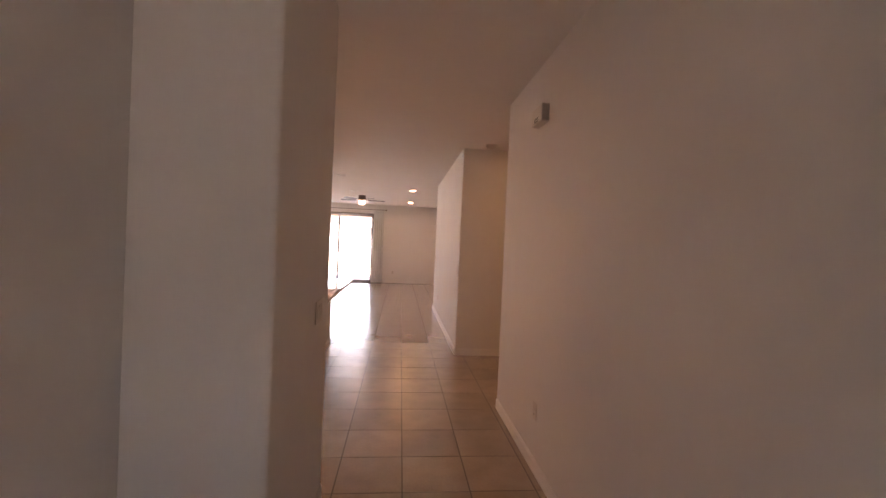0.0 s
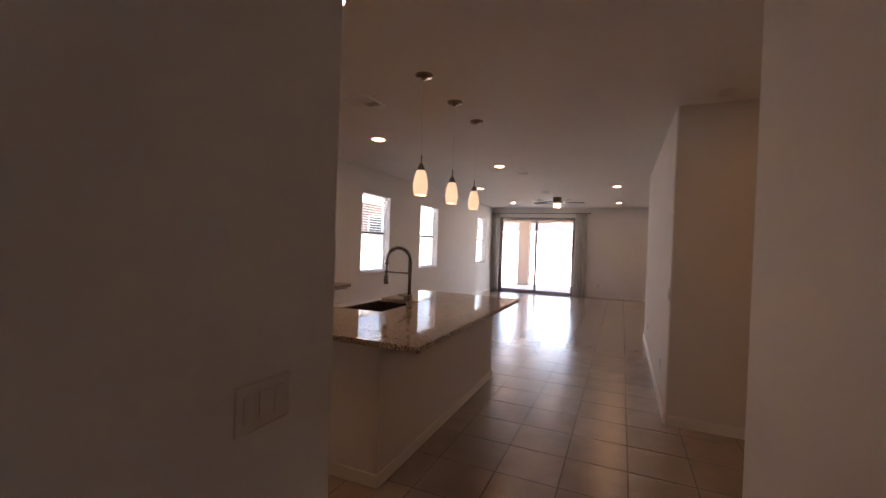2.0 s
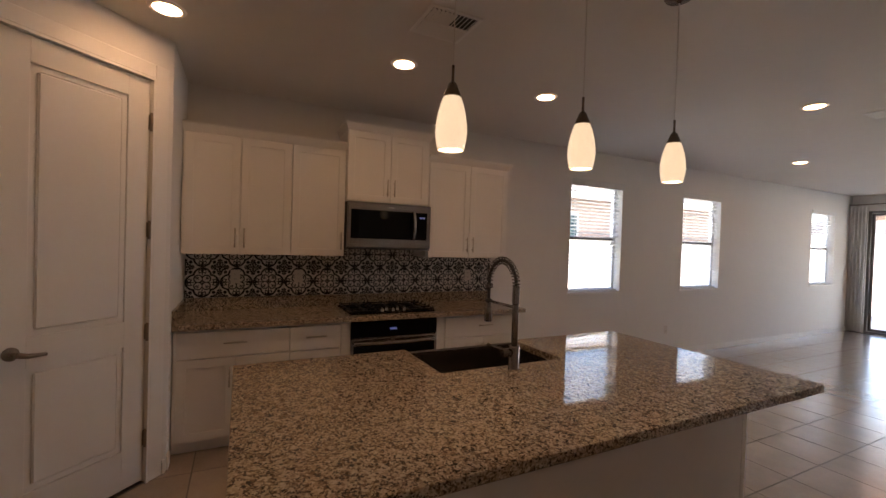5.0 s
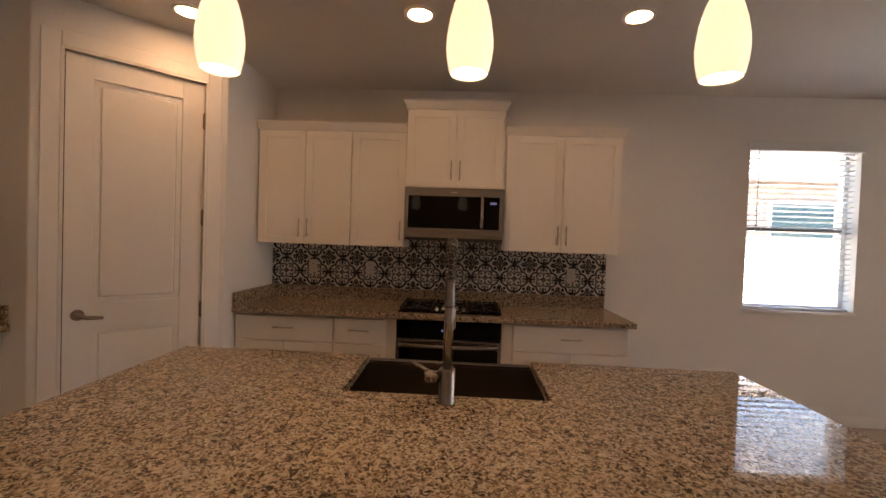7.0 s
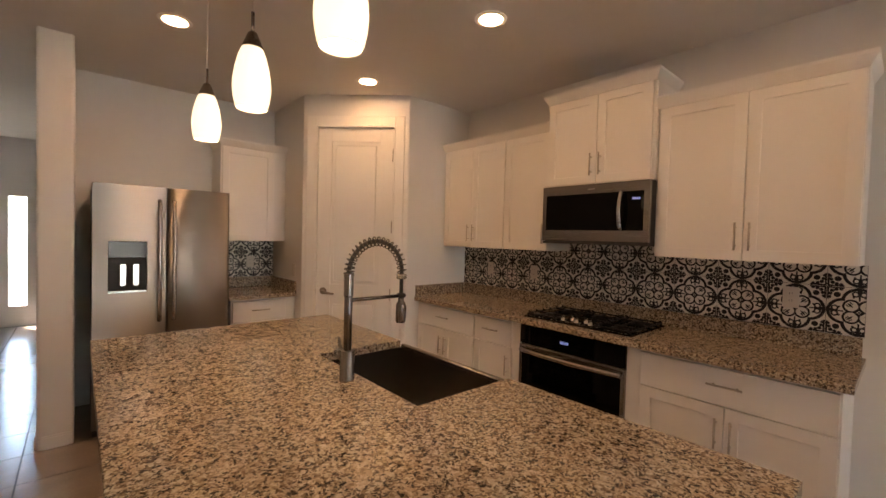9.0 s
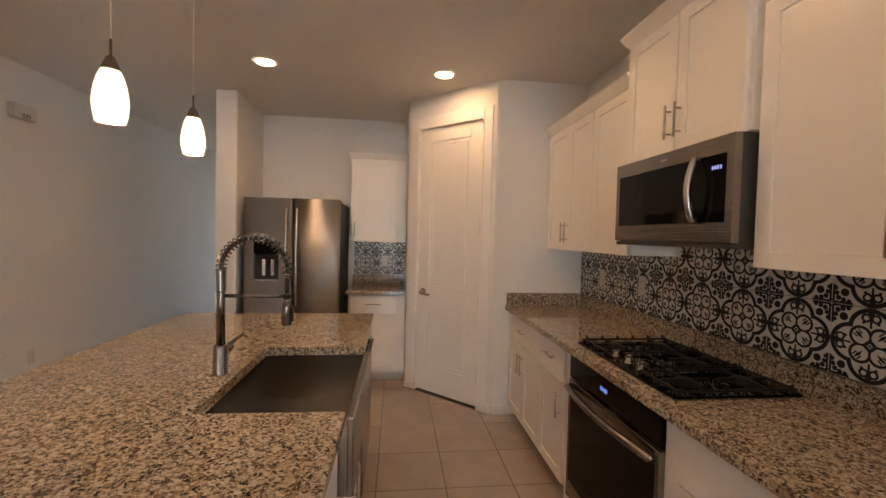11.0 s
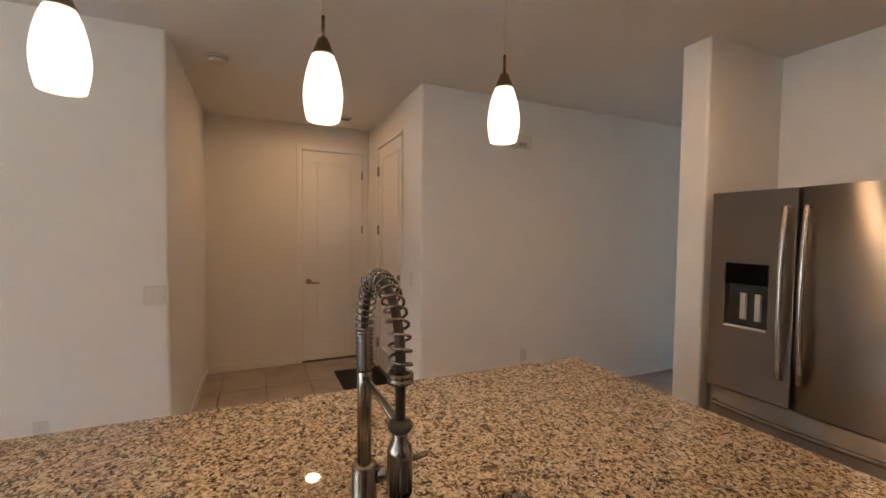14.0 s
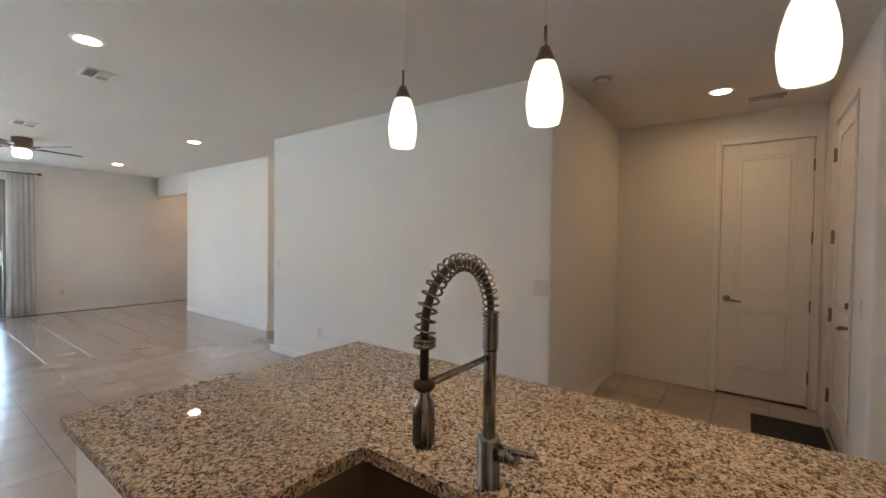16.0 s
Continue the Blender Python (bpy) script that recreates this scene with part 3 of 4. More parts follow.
slider = thing("window_4", pose(SL[0], Y_BACK, 0), "two-panel sliding glass patio door with a dark metal frame", "sliding door", kind="structure")
sw, sh = SL[1] - SL[0], SL[2]
bm = B()
ring(bm, 0.001, sw - 0.001, 0.001, sh - 0.001, 0.03, 0.13, 0.04, 0.04, 0.035, 0.045)
part("window_frame", bm, FRAME, slider)
for x0, x1, y in ((0.045, sw / 2 + 0.03, 0.09), (sw / 2 - 0.03, sw - 0.045, 0.05)):
    bm = B()
    ring(bm, x0, x1, 0.04, sh - 0.05, y - 0.015, y + 0.015, 0.045, 0.045, 0.05, 0.045)
    sash = part("sash", bm, FRAME, slider)
    g = part("pane", box(B(), x0 + 0.05, x1 - 0.05, y - 0.003, y + 0.003, 0.10, sh - 0.10), GLASS, sash)
    g.visible_shadow = False
bm = B()
tube(bm, [(sw - 0.07, 0.03, 0.92), (sw - 0.07, -0.005, 0.95), (sw - 0.07, -0.005, 1.15), (sw - 0.07, 0.03, 1.18)], 0.009, 8)
part("door_handle", bm, VINYL, slider)


def curtain(x0, x1, folds, seed, flare):
    """A hanging cloth with folds that widen towards the floor; thickness from two skins."""
    rng = random.Random(seed)
    ph = [rng.uniform(-0.6, 0.6) for _ in range(folds + 2)]
    nx, nz, bm = folds * 10, 14, B()
    grid = []
    for s in (0, 1):
        rows = []
        for j in range(nz + 1):
            v = j / nz
            row = []
            for i in range(nx + 1):
                u = i / nx
                a = u * folds * 2 * math.pi + ph[int(u * folds)] * 0.5 * math.sin(v * 2)
                amp = 0.014 + 0.02 * v
                wid = 1 + flare * v * v
                x = x0 + (x1 - x0) * (0.5 + (u - 0.5) * wid) + 0.008 * math.sin(a * 2)
                row.append(bm.verts.new((x, Y_BACK - 0.11 + amp * math.sin(a) + s * 0.004, 2.53 - v * 2.515)))
            rows.append(row)
        grid.append(rows)
    for s in (0, 1):
        for j in range(nz):
            for i in range(nx):
                f = bm.faces.new((grid[s][j][i], grid[s][j][i + 1], grid[s][j + 1][i + 1], grid[s][j + 1][i]))
                f.smooth = True
    for j in range(nz):
        for i in (0, nx):
            bm.faces.new((grid[0][j][i], grid[0][j + 1][i], grid[1][j + 1][i], grid[1][j][i]))
    for i in range(nx):
        for j in (0, nz):
            bm.faces.new((grid[0][j][i], grid[0][j][i + 1], grid[1][j][i + 1], grid[1][j][i]))
    return solid("curtain", bm, CLOTH, I4, "pale grey-white curtain drawn aside beside the sliding door", "curtain", group="curtains at the sliding door")


curtain(-3.61, -3.33, 5, 3, 0.0)
curtain(-0.97, -0.63, 5, 8, 0.18)
rod = thing("curtain_rod", pose(0, Y_BACK - 0.11, 2.555), "dark metal curtain rod with round finials above the sliding door", "curtain rod")
part("rod", tube(B(), [(-3.63, 0, 0), (-0.57, 0, 0)], 0.009, 10), BRONZE, rod)
for x in (-0.555,):
    part("finial", lathe(B(), [(0.004, -0.026), (0.02, -0.018), (0.027, 0), (0.02, 0.018), (0.004, 0.026)], 14, x, 0), BRONZE, rod)
for x in (-3.5, -2.15, -0.68):
    part("bracket", box(B(), x - 0.01, x + 0.01, 0.008, 0.108, -0.012, 0.004), BRONZE, rod)


# ---- cabinets ----
def pull(parent, x, y, z, upright, length=0.15):
    bm = B()
    h = length / 2
    if upright:
        tube(bm, [(x, y - 0.03, z - h), (x, y - 0.03, z + h)], 0.0055, 8)
        for s in (-1, 1):
            tube(bm, [(x, y, z + s * (h - 0.025)), (x, y - 0.03, z + s * (h - 0.025))], 0.0045, 6)
    else:
        tube(bm, [(x - h, y - 0.03, z), (x + h, y - 0.03, z)], 0.0055, 8)
        for s in (-1, 1):
            tube(bm, [(x + s * (h - 0.025), y, z), (x + s * (h - 0.025), y - 0.03, z)], 0.0045, 6)
    part("handle", bm, NICKEL, parent, "brushed nickel bar pull")


def front(cab, kind, x0, x1, z0, z1, grip):
    """A shaker door or a flat drawer front on a cabinet whose body starts at y = 0."""
    g = 0.0024
    x0, x1, z0, z1 = x0 + g, x1 - g, z0 + g, z1 - g
    bm, y = B(), -0.02
    if kind == "door":
        s = 0.058
        ring(bm, x0, x1, z0, z1, y, -0.0012, s, s, s, s)
        ob = part("door", bm, CAB, cab)
        part("panel", box(B(), x0 + 0.03, x1 - 0.03, y + 0.008, -0.003, z0 + 0.03, z1 - 0.03), CAB, ob)
        if grip:
            side, top = grip
            pull(ob, x1 - 0.03 if side > 0 else x0 + 0.03, y, z1 - 0.13 if top else z0 + 0.13, True)
    else:
        box(bm, x0, x1, y, -0.001, z0, z1, 0.002)
        ob = part("drawer", bm, CAB, cab)
        if grip:
            pull(ob, (x0 + x1) / 2, y, (z0 + z1) / 2 + 0.01, False)


def base_cabinet(m, w, fronts, label, depth=0.59):
    c = thing("base_cabinet", m, label, "cabinet", "kitchen base cabinets")
    bm = B()
    box(bm, 0.0005, w - 0.0005, 0, depth, 0.095, 0.874)
    part("body", bm, CAB, c)
    part("toe_kick", box(B(), 0.0005, w - 0.0005, 0.06, 0.10, 0.001, 0.095), CAB, c)
    for f in fronts:
        front(c, *f)
    return c


def crown(cab, w, z, d, ends):
    """A flared cap on top of a wall cabinet."""
    bm = B()
    a = 0.03 if ends[0] else 0
    b = 0.03 if ends[1] else 0
    lo = [bm.verts.new(p) for p in ((0, -0.02, z), (w, -0.02, z), (w, d, z), (0, d, z))]
    mid = [bm.verts.new(p) for p in ((-a, -0.055, z + 0.05), (w + b, -0.055, z + 0.05), (w + b, d, z + 0.05), (-a, d, z + 0.05))]
    hi = [bm.verts.new(p) for p in ((-a, -0.058, z + 0.065), (w + b, -0.058, z + 0.065), (w + b, d, z + 0.065), (-a, d, z + 0.065))]
    for p, q in ((lo, mid), (mid, hi)):
        for i in range(4):
            bm.faces.new((p[i], p[(i + 1) % 4], q[(i + 1) % 4], q[i]))
    bm.faces.new(lo[::-1])
    bm.faces.new(hi)
    part("crown", bm, CAB, cab)


def wall_cabinet(m, w, z0, z1, fronts, label, depth=0.30, ends=(0, 0)):
    c = thing("wall_cabinet", m, label, "cabinet", "kitchen wall cabinets")
    part("body", box(B(), 0.0005, w - 0.0005, 0, depth - 0.002, z0 + 0.003, z1), CAB, c)
    for f in fronts:
        front(c, *f)
    crown(c, w, z1, depth - 0.002, ends)
    return c


def kit(y):                                    # a unit on the kitchen wall whose near corner is at y
    return pose(-3.012, y, 0, 0, 0, 90)


def kup(y, depth=0.30):
    return pose(X_KIT + depth, y, 0, 0, 0, 90)


base_cabinet(kit(3.075), 0.745, [("drawer", 0.02, 0.742, 0.675, 0.86, True), ("door", 0.02, 0.381, 0.10, 0.672, (1, True)), ("door", 0.381, 0.742, 0.10, 0.672, (-1, True))], "white shaker base cabinet with one wide drawer over two doors")
base_cabinet(kit(3.82), 0.385, [("drawer", 0.003, 0.382, 0.675, 0.86, True), ("door", 0.003, 0.382, 0.10, 0.672, (1, True))], "narrow white shaker base cabinet with a drawer over one door")
base_cabinet(kit(5.125), 0.825, [("drawer", 0.003, 0.82, 0.675, 0.86, True), ("door", 0.003, 0.412, 0.10, 0.672, (1, True)), ("door", 0.412, 0.82, 0.10, 0.672, (-1, True))], "white shaker base cabinet beside the oven at the counter's end")
UZ0, UZ1 = 1.385, 2.295
wall_cabinet(kup(3.075), 0.765, UZ0, UZ1, [("door", 0.015, 0.39, UZ0, UZ1, (1, False)), ("door", 0.39, 0.763, UZ0, UZ1, (-1, False))], "white shaker wall cabinet with two doors beside the pantry")
wall_cabinet(kup(3.84), 0.438, UZ0, UZ1, [("door", 0.002, 0.436, UZ0, UZ1, (1, False))], "white shaker wall cabinet with one door", ends=(0, 0))
wall_cabinet(kup(4.28, 0.33), 0.77, 1.865, 2.475, [("door", 0.002, 0.388, 1.865, 2.475, (1, False)), ("door", 0.388, 0.752, 1.865, 2.475, (-1, False))], "white shaker wall cabinet set higher above the microwave", 0.33, (1, 1))
wall_cabinet(kup(5.052), 0.908, UZ0, UZ1, [("door", 0.012, 0.46, UZ0, UZ1, (1, False)), ("door", 0.46, 0.906, UZ0, UZ1, (-1, False))], "white two-door shaker wall cabinet ending the run", ends=(0, 1))

# worktop with its upstand
top = thing("worktop", pose(0, 0, 0), "speckled brown granite worktop with a low granite upstand", "countertop")
part("slab", box(B(), X_KIT + 0.001, -2.957, 3.072, 5.985, 0.876, 0.914, 0.004, 2), GRANITE, top)
part("upstand", box(B(), X_KIT + 0.001, X_KIT + 0.021, 3.072, 5.97, 0.9145, 1.016, 0.002), GRANITE, top)
part("upstand", box(B(), X_KIT + 0.022, -2.967, 3.072, 3.092, 0.9145, 1.016, 0.002), GRANITE, top)


# ---- oven, cooktop, microwave ----
def arch_handle(x0, x1, y, z, bulge, r=0.011, upright=False, n=14):
    pts = []
    for i in range(n + 1):
        u = i / n
        k = y - 0.022 - bulge * math.sin(math.pi * u)
        pts.append((x0 + (x1 - x0) * u, k, z) if not upright else (z, k, x0 + (x1 - x0) * u))
    e0, e1 = list(pts[0]), list(pts[-1])
    e0[1] = e1[1] = y
    return tube(B(), [e0] + pts + [e1], r, 10)


oven = thing("wall_oven", pose(-3.012, 4.283, 0, 0, 0, 90), "built-in steel oven with a black glass door under the worktop", "oven")
part("body", box(B(), 0.003, 0.757, 0.0, 0.56, 0.10, 0.872), DARKSTEEL, oven)
panel = part("control_panel", box(B(), 0.0, 0.76, -0.022, -0.001, 0.735, 0.868, 0.003), BLACKGLASS, oven)
bm = B()
for x in (0.33, 0.345, 0.362, 0.377):
    box(bm, x, x + 0.008, -0.0235, -0.0222, 0.79, 0.808)
part("clock", bm, DISPLAY, panel, "small lit blue clock")
bm = B()
ring(bm, 0, 0.76, 0.10, 0.728, -0.026, -0.001, 0.022, 0.022, 0.09, 0.058)
odoor = part("door", bm, STEEL_H, oven)
part("glass", box(B(), 0.021, 0.739, -0.023, -0.003, 0.189, 0.671), BLACKGLASS, odoor)
part("handle", arch_handle(0.03, 0.73, -0.026, 0.695, 0.03, 0.016), STEEL_H, odoor)
for x0, x1 in ((-0.075, -0.001), (0.761, 0.841)):
    solid("filler_strip", box(B(), x0, x1, -0.002, 0.5, 0.001, 0.872), CAB, pose(-3.012, 4.283, 0, 0, 0, 90), "plain white filler panel beside the oven", "panel")

def prism_up(bm, xa, xb, y0, y1, z0, z1):
    """A small fin that is tall at xa and slopes down to xb."""
    v = [[bm.verts.new(p) for p in ((xa, y, z0), (xb, y, z0), (xa, y, z1))] for y in (y0, y1)]
    bm.faces.new(v[0])
    bm.faces.new(v[1][::-1])
    for k in range(3):
        bm.faces.new((v[0][k], v[1][k], v[1][(k + 1) % 3], v[0][(k + 1) % 3]))


hob = thing("cooktop", pose(-3.285, 4.668, 0.9145, 0, 0, 90), "black glass gas cooktop with iron grates and steel knobs", "cooktop")
part("plate", box(B(), -0.38, 0.38, -0.255, 0.255, 0.0, 0.012, 0.004), BLACKGLASS, hob)
part("edge", box(B(), -0.384, 0.384, -0.259, 0.259, 0.0, 0.005), STEEL_H, hob)
for gx in (-0.255, 0.0, 0.255):
    bm = B()
    w0 = 0.118
    y0 = -0.235 if gx else -0.07
    for x in (gx - w0, gx + w0 - 0.012):
        box(bm, x, x + 0.012, y0, 0.235, 0.022, 0.031, 0.002)
    for y in (y0, 0.223):
        box(bm, gx - w0 + 0.012, gx + w0 - 0.012, y, y + 0.012, 0.022, 0.031, 0.002)
    for y in ((-0.12, 0.12) if gx else (0.09,)):
        box(bm, gx - w0 + 0.012, gx - 0.03, y - 0.005, y + 0.005, 0.022, 0.034)
        box(bm, gx + 0.03, gx + w0 - 0.012, y - 0.005, y + 0.005, 0.022, 0.034)
        box(bm, gx - 0.005, gx + 0.005, y + 0.03, y + 0.10, 0.022, 0.034)
        box(bm, gx - 0.005, gx + 0.005, y - 0.10, y - 0.03, 0.022, 0.034)
    for q in range(6):                         # fins that stand along the outer bars
        y = y0 + 0.02 + q * (0.235 - y0 - 0.04) / 5
        for x, dx in ((gx - w0, 0.03), (gx + w0, -0.03)):
            prism_up(bm, x, x + dx, y - 0.004, y + 0.004, 0.030, 0.046)
    for x in (gx - w0, gx + w0 - 0.012):
        for y in (y0, 0.223):
            box(bm, x, x + 0.012, y, y + 0.012, 0.012, 0.022)
    part("grate", bm, IRON, hob)
    for y in ((-0.12, 0.12) if gx else (0.09,)):
        part("burner", lathe(B(), [(0.05, 0.012), (0.05, 0.02), (0.034, 0.021), (0.034, 0.03), (0.028, 0.033)], 20, gx, y), IRON, hob)
for i in range(5):
    x, y = (-0.10 + 0.05 * i), -0.20 + (0.035 if i % 2 else 0)
    bm = lathe(B(), [(0.018, 0.012), (0.018, 0.018), (0.013, 0.02), (0.012, 0.038), (0.010, 0.04)], 16, x, y)
    box(bm, x - 0.004, x + 0.004, y - 0.016, y + 0.016, 0.034, 0.046, 0.001)
    part("knob", bm, KNOB, hob)

mw = thing("microwave", pose(-3.245, 4.282, 1.448, 0, 0, 90), "steel over-the-range microwave with a black glass door", "microwave")
part("body", box(B(), 0.004, 0.766, 0.0, 0.378, 0.0, 0.412), DARKSTEEL, mw)
bm = B()
ring(bm, 0, 0.77, 0.022, 0.41, -0.03, -0.001, 0.03, 0.035, 0.075, 0.065)
mdoor = part("door", bm, STEEL_H, mw)
part("glass", box(B(), 0.029, 0.736, -0.027, -0.003, 0.096, 0.346), BLACKGLASS, mdoor)
part("handle", arch_handle(0.105, 0.34, -0.03, 0.60, 0.025, 0.013, True), STEEL, mdoor)
bm = B()
for i in range(4):
    box(bm, 0.665 + 0.013 * i, 0.672 + 0.013 * i, -0.0285, -0.0272, 0.292, 0.306)
part("clock", bm, DISPLAY, mdoor, "small lit blue clock")
part("vent_strip", box(B(), 0.004, 0.766, -0.022, -0.001, 0.001, 0.018), DARKSTEEL, mw)
part("badge", box(B(), 0.36, 0.41, -0.0316, -0.0302, 0.372, 0.38), KNOB, mw)


# ---- small plates ----
def plate(name, m, w, h, label, category, slots):
    """A wall plate facing its own -y; slots are (x, z, w, h) with a dark or pale insert."""
    p = thing(name, m, label, category)
    part("cover", box(B(), -w / 2, w / 2, -0.006, -0.0005, -h / 2, h / 2, 0.003), PLATE, p)
    for x, z, a, b in slots:
        part("rocker" if category == "switch" else "socket", box(B(), x - a / 2, x + a / 2, -0.0085, -0.0062, z - b / 2, z + b / 2, 0.0015), PLATE, p)
        if category != "switch":
            for dx in (-0.006, 0.006):
                part("slot", box(B(), x + dx - 0.001, x + dx + 0.001, -0.0089, -0.0086, z - 0.004, z + 0.006), SLOT, p)
    return p


DUPLEX = [(0, 0.02, 0.034, 0.028), (0, -0.02, 0.034, 0.028)]


def outlet(x, y, z, turn, label="white duplex wall outlet"):
    plate("wall_outlet", pose(x, y, z, 0, 0, turn), 0.072, 0.116, label, "outlet", DUPLEX)


def rockers(n):
    return [((i - (n - 1) / 2) * 0.046, 0, 0.032, 0.066) for i in range(n)]


for y in (3.44, 3.945, 5.68):
    outlet(X_KIT + 0.012, y, 1.19, 90, "white duplex outlet on the patterned tile backsplash")
outlet(-1.93, 1.63 + 0.012, 1.17, 180, "white duplex outlet on the small tiled backsplash")
outlet(X_RIGHT, 2.64, 0.39, -90, "white duplex outlet low on the hallway wall")
outlet(X_LIV, 6.04, 0.38, -90, "white duplex outlet low on the living room wall")
outlet(X_LIV, 8.2, 0.38, -90, "white duplex outlet low on the living room wall")
outlet(-0.25, Y_BACK, 0.38, 0, "white duplex outlet low on the end wall")
outlet(X_KIT, 9.0, 0.38, 90, "white duplex outlet low between the windows")
plate("light_switch", pose(X_LIV, 5.49, 1.125, 0, 0, -90), 0.118, 0.116, "white two-gang rocker switch beside the hall opening", "switch", rockers(2))
plate("light_switch", pose(-0.408, 2.12, 1.105, 0, 0, 90), 0.165, 0.116, "white three-gang rocker switch on the short wall", "switch", rockers(3))
plate("light_switch", pose(X_LIV, 9.05, 1.15, 0, 0, -90), 0.072, 0.116, "white single rocker switch near the passage", "switch", rockers(1))
plate("light_switch", pose(1.15, 3.68, 1.12, 0, 0, 180), 0.072, 0.116, "white single rocker switch beside the hall door", "switch", rockers(1))
plate("light_switch", pose(PA.x, 2.20, 1.12, 0, 0, 90), 0.072, 0.116, "white single rocker switch on the pantry's side", "switch", rockers(1))
chime = thing("door_chime", pose(X_RIGHT, 2.73, 2.36, 0, 0, -90), "white plastic door chime box high on the hallway wall", "door chime")
part("cover", box(B(), -0.10, 0.10, -0.055, -0.0005, -0.055, 0.06, 0.006, 2), PLATE, chime)
for i in range(4):
    part("grille_slot", box(B(), -0.04, 0.04, -0.0556, -0.0551, -0.045 + i * 0.009, -0.041 + i * 0.009), SLOT, chime)


# ---- fridge alcove ----
def bowed(bm, x0, x1, z0, z1, sag=0.012, n=20):
    """A door slab whose front bows gently outwards across its width."""
    line = [(x0 + (x1 - x0) * i / n, -0.062 - sag * (1 - (2 * i / n - 1) ** 2) - 0.004 * min(1, 12 * min(i, n - i) / n)) for i in range(n + 1)]
    prism(bm, line + [(x1, -0.001), (x0, -0.001)], z0, z1)
    for f in bm.faces:
        f.smooth = abs(f.normal.z) < 0.5 and f.calc_center_median().y < -0.05
    return bm


fr = thing("refrigerator", pose(-1.105, 2.38, 0, 0, 0, 180), "stainless steel french-door refrigerator with an ice dispenser", "refrigerator")
part("body", box(B(), -0.42, 0.42, 0.005, 0.73, 0.03, 1.765, 0.006), DARKSTEEL, fr)
for s in (-1, 1):
    x0, x1 = (-0.425, -0.003) if s < 0 else (0.003, 0.425)
    bm = B()
    if s < 0:
        ring(bm, x0, x1, 0.655, 1.78, -0.07, -0.001, 0.085, 0.115, 0.36, 0.40)
    else:
        bowed(bm, x0, x1, 0.655, 1.78)
    d = part("door", bm, FRIDGE, fr)
    part("handle", arch_handle(0.80, 1.68, -0.07, s * 0.045, 0.025, 0.014, True), STEEL, d)
    if s < 0:
        disp = part("dispenser", box(B(), x0 + 0.083, x1 - 0.113, -0.02, -0.004, 1.01, 1.385), DARKSTEEL, d, "dark recessed ice and water dispenser")
        part("control_panel", box(B(), x0 + 0.086, x1 - 0.116, -0.068, -0.021, 1.265, 1.379, 0.003), BLACKGLASS, disp)
        part("paddle", box(B(), x0 + 0.15, x0 + 0.19, -0.045, -0.03, 1.06, 1.22, 0.006), KNOB, disp)
        part("paddle", box(B(), x0 + 0.225, x0 + 0.265, -0.045, -0.03, 1.06, 1.22, 0.006), KNOB, disp)
        part("tray", box(B(), x0 + 0.086, x1 - 0.116, -0.072, -0.021, 1.016, 1.032, 0.002), KNOB, disp)
drawer = part("freezer_drawer", bowed(B(), -0.425, 0.425, 0.07, 0.645), FRIDGE, fr)
part("handle", arch_handle(-0.37, 0.37, -0.07, 0.56, 0.025, 0.014), STEEL_H, drawer)
for x in (-0.39, 0.39):
    part("hinge_cap", box(B(), x - 0.03, x + 0.03, 0.01, 0.12, 1.7655, 1.778, 0.004), DARKSTEEL, fr)
part("foot_grille", box(B(), -0.42, 0.42, 0.005, 0.05, 0.001, 0.03), DARKSTEEL, fr)

base_cabinet(pose(-1.60, 2.24, 0, 0, 0, 180), 0.56, [("drawer", 0.01, 0.47, 0.675, 0.86, True), ("door", 0.01, 0.47, 0.10, 0.672, (-1, True))], "small white shaker base cabinet beside the refrigerator", 0.60)
wall_cabinet(pose(-1.575, 1.95, 0, 0, 0, 180), 0.588, UZ0, 2.25, [("door", 0.01, 0.47, UZ0, 2.25, (-1, False))], "small white shaker wall cabinet beside the refrigerator", 0.315, (1, 0))
stop = thing("worktop", pose(0, 0, 0), "short speckled granite worktop beside the refrigerator", "countertop")
part("slab", box(B(), -2.163, -1.575, 1.633, 2.29, 0.876, 0.914, 0.004, 2), GRANITE, stop)
part("upstand", box(B(), -2.163, -1.575, 1.632, 1.652, 0.9145, 1.016, 0.002), GRANITE, stop)
part("upstand", box(B(), -2.163, -2.143, 1.653, 2.28, 0.9145, 1.016, 0.002), GRANITE, stop)

# ---- the island ----
IX0, IX1, IY0, IY1 = -1.907, -0.655, 3.452, 5.963
SX, SY0, SY1 = -1.444, 4.326, 5.066
isl = thing("island", pose(0, 0, 0), "long kitchen island with painted sides and a granite top", "kitchen island")
part("side_wall", box(B(), -1.28, -0.945, 3.5701, 5.8599, 0.001, 0.874, 0.004), PAINT, isl)
part("end_panel", box(B(), -1.86, -0.945, 3.52, 3.57, 0.001, 0.874, 0.003), PAINT, isl)
part("end_panel", box(B(), -1.88, -0.945, 5.86, 5.90, 0.001, 0.874, 0.003), PAINT, isl)
bm = B()
box(bm, -0.944, -0.932, 3.51, 5.91, 0.001, 0.085, 0.003)
box(bm, -1.86, -0.932, 3.508, 3.519, 0.001, 0.085, 0.003)
box(bm, -1.86, -0.932, 5.901, 5.912, 0.001, 0.085, 0.003)
part("skirting", bm, TRIM, isl)
poly = [(IX0, IY0), (IX1, IY0), (IX1, IY1), (IX0, IY1), (IX0, SY1), (SX, SY1), (SX, SY0), (IX0, SY0)]
part("granite_top", prism(B(), poly, 0.876, 0.914, 0.004), GRANITE, isl, "polished speckled granite top with a sink notch")
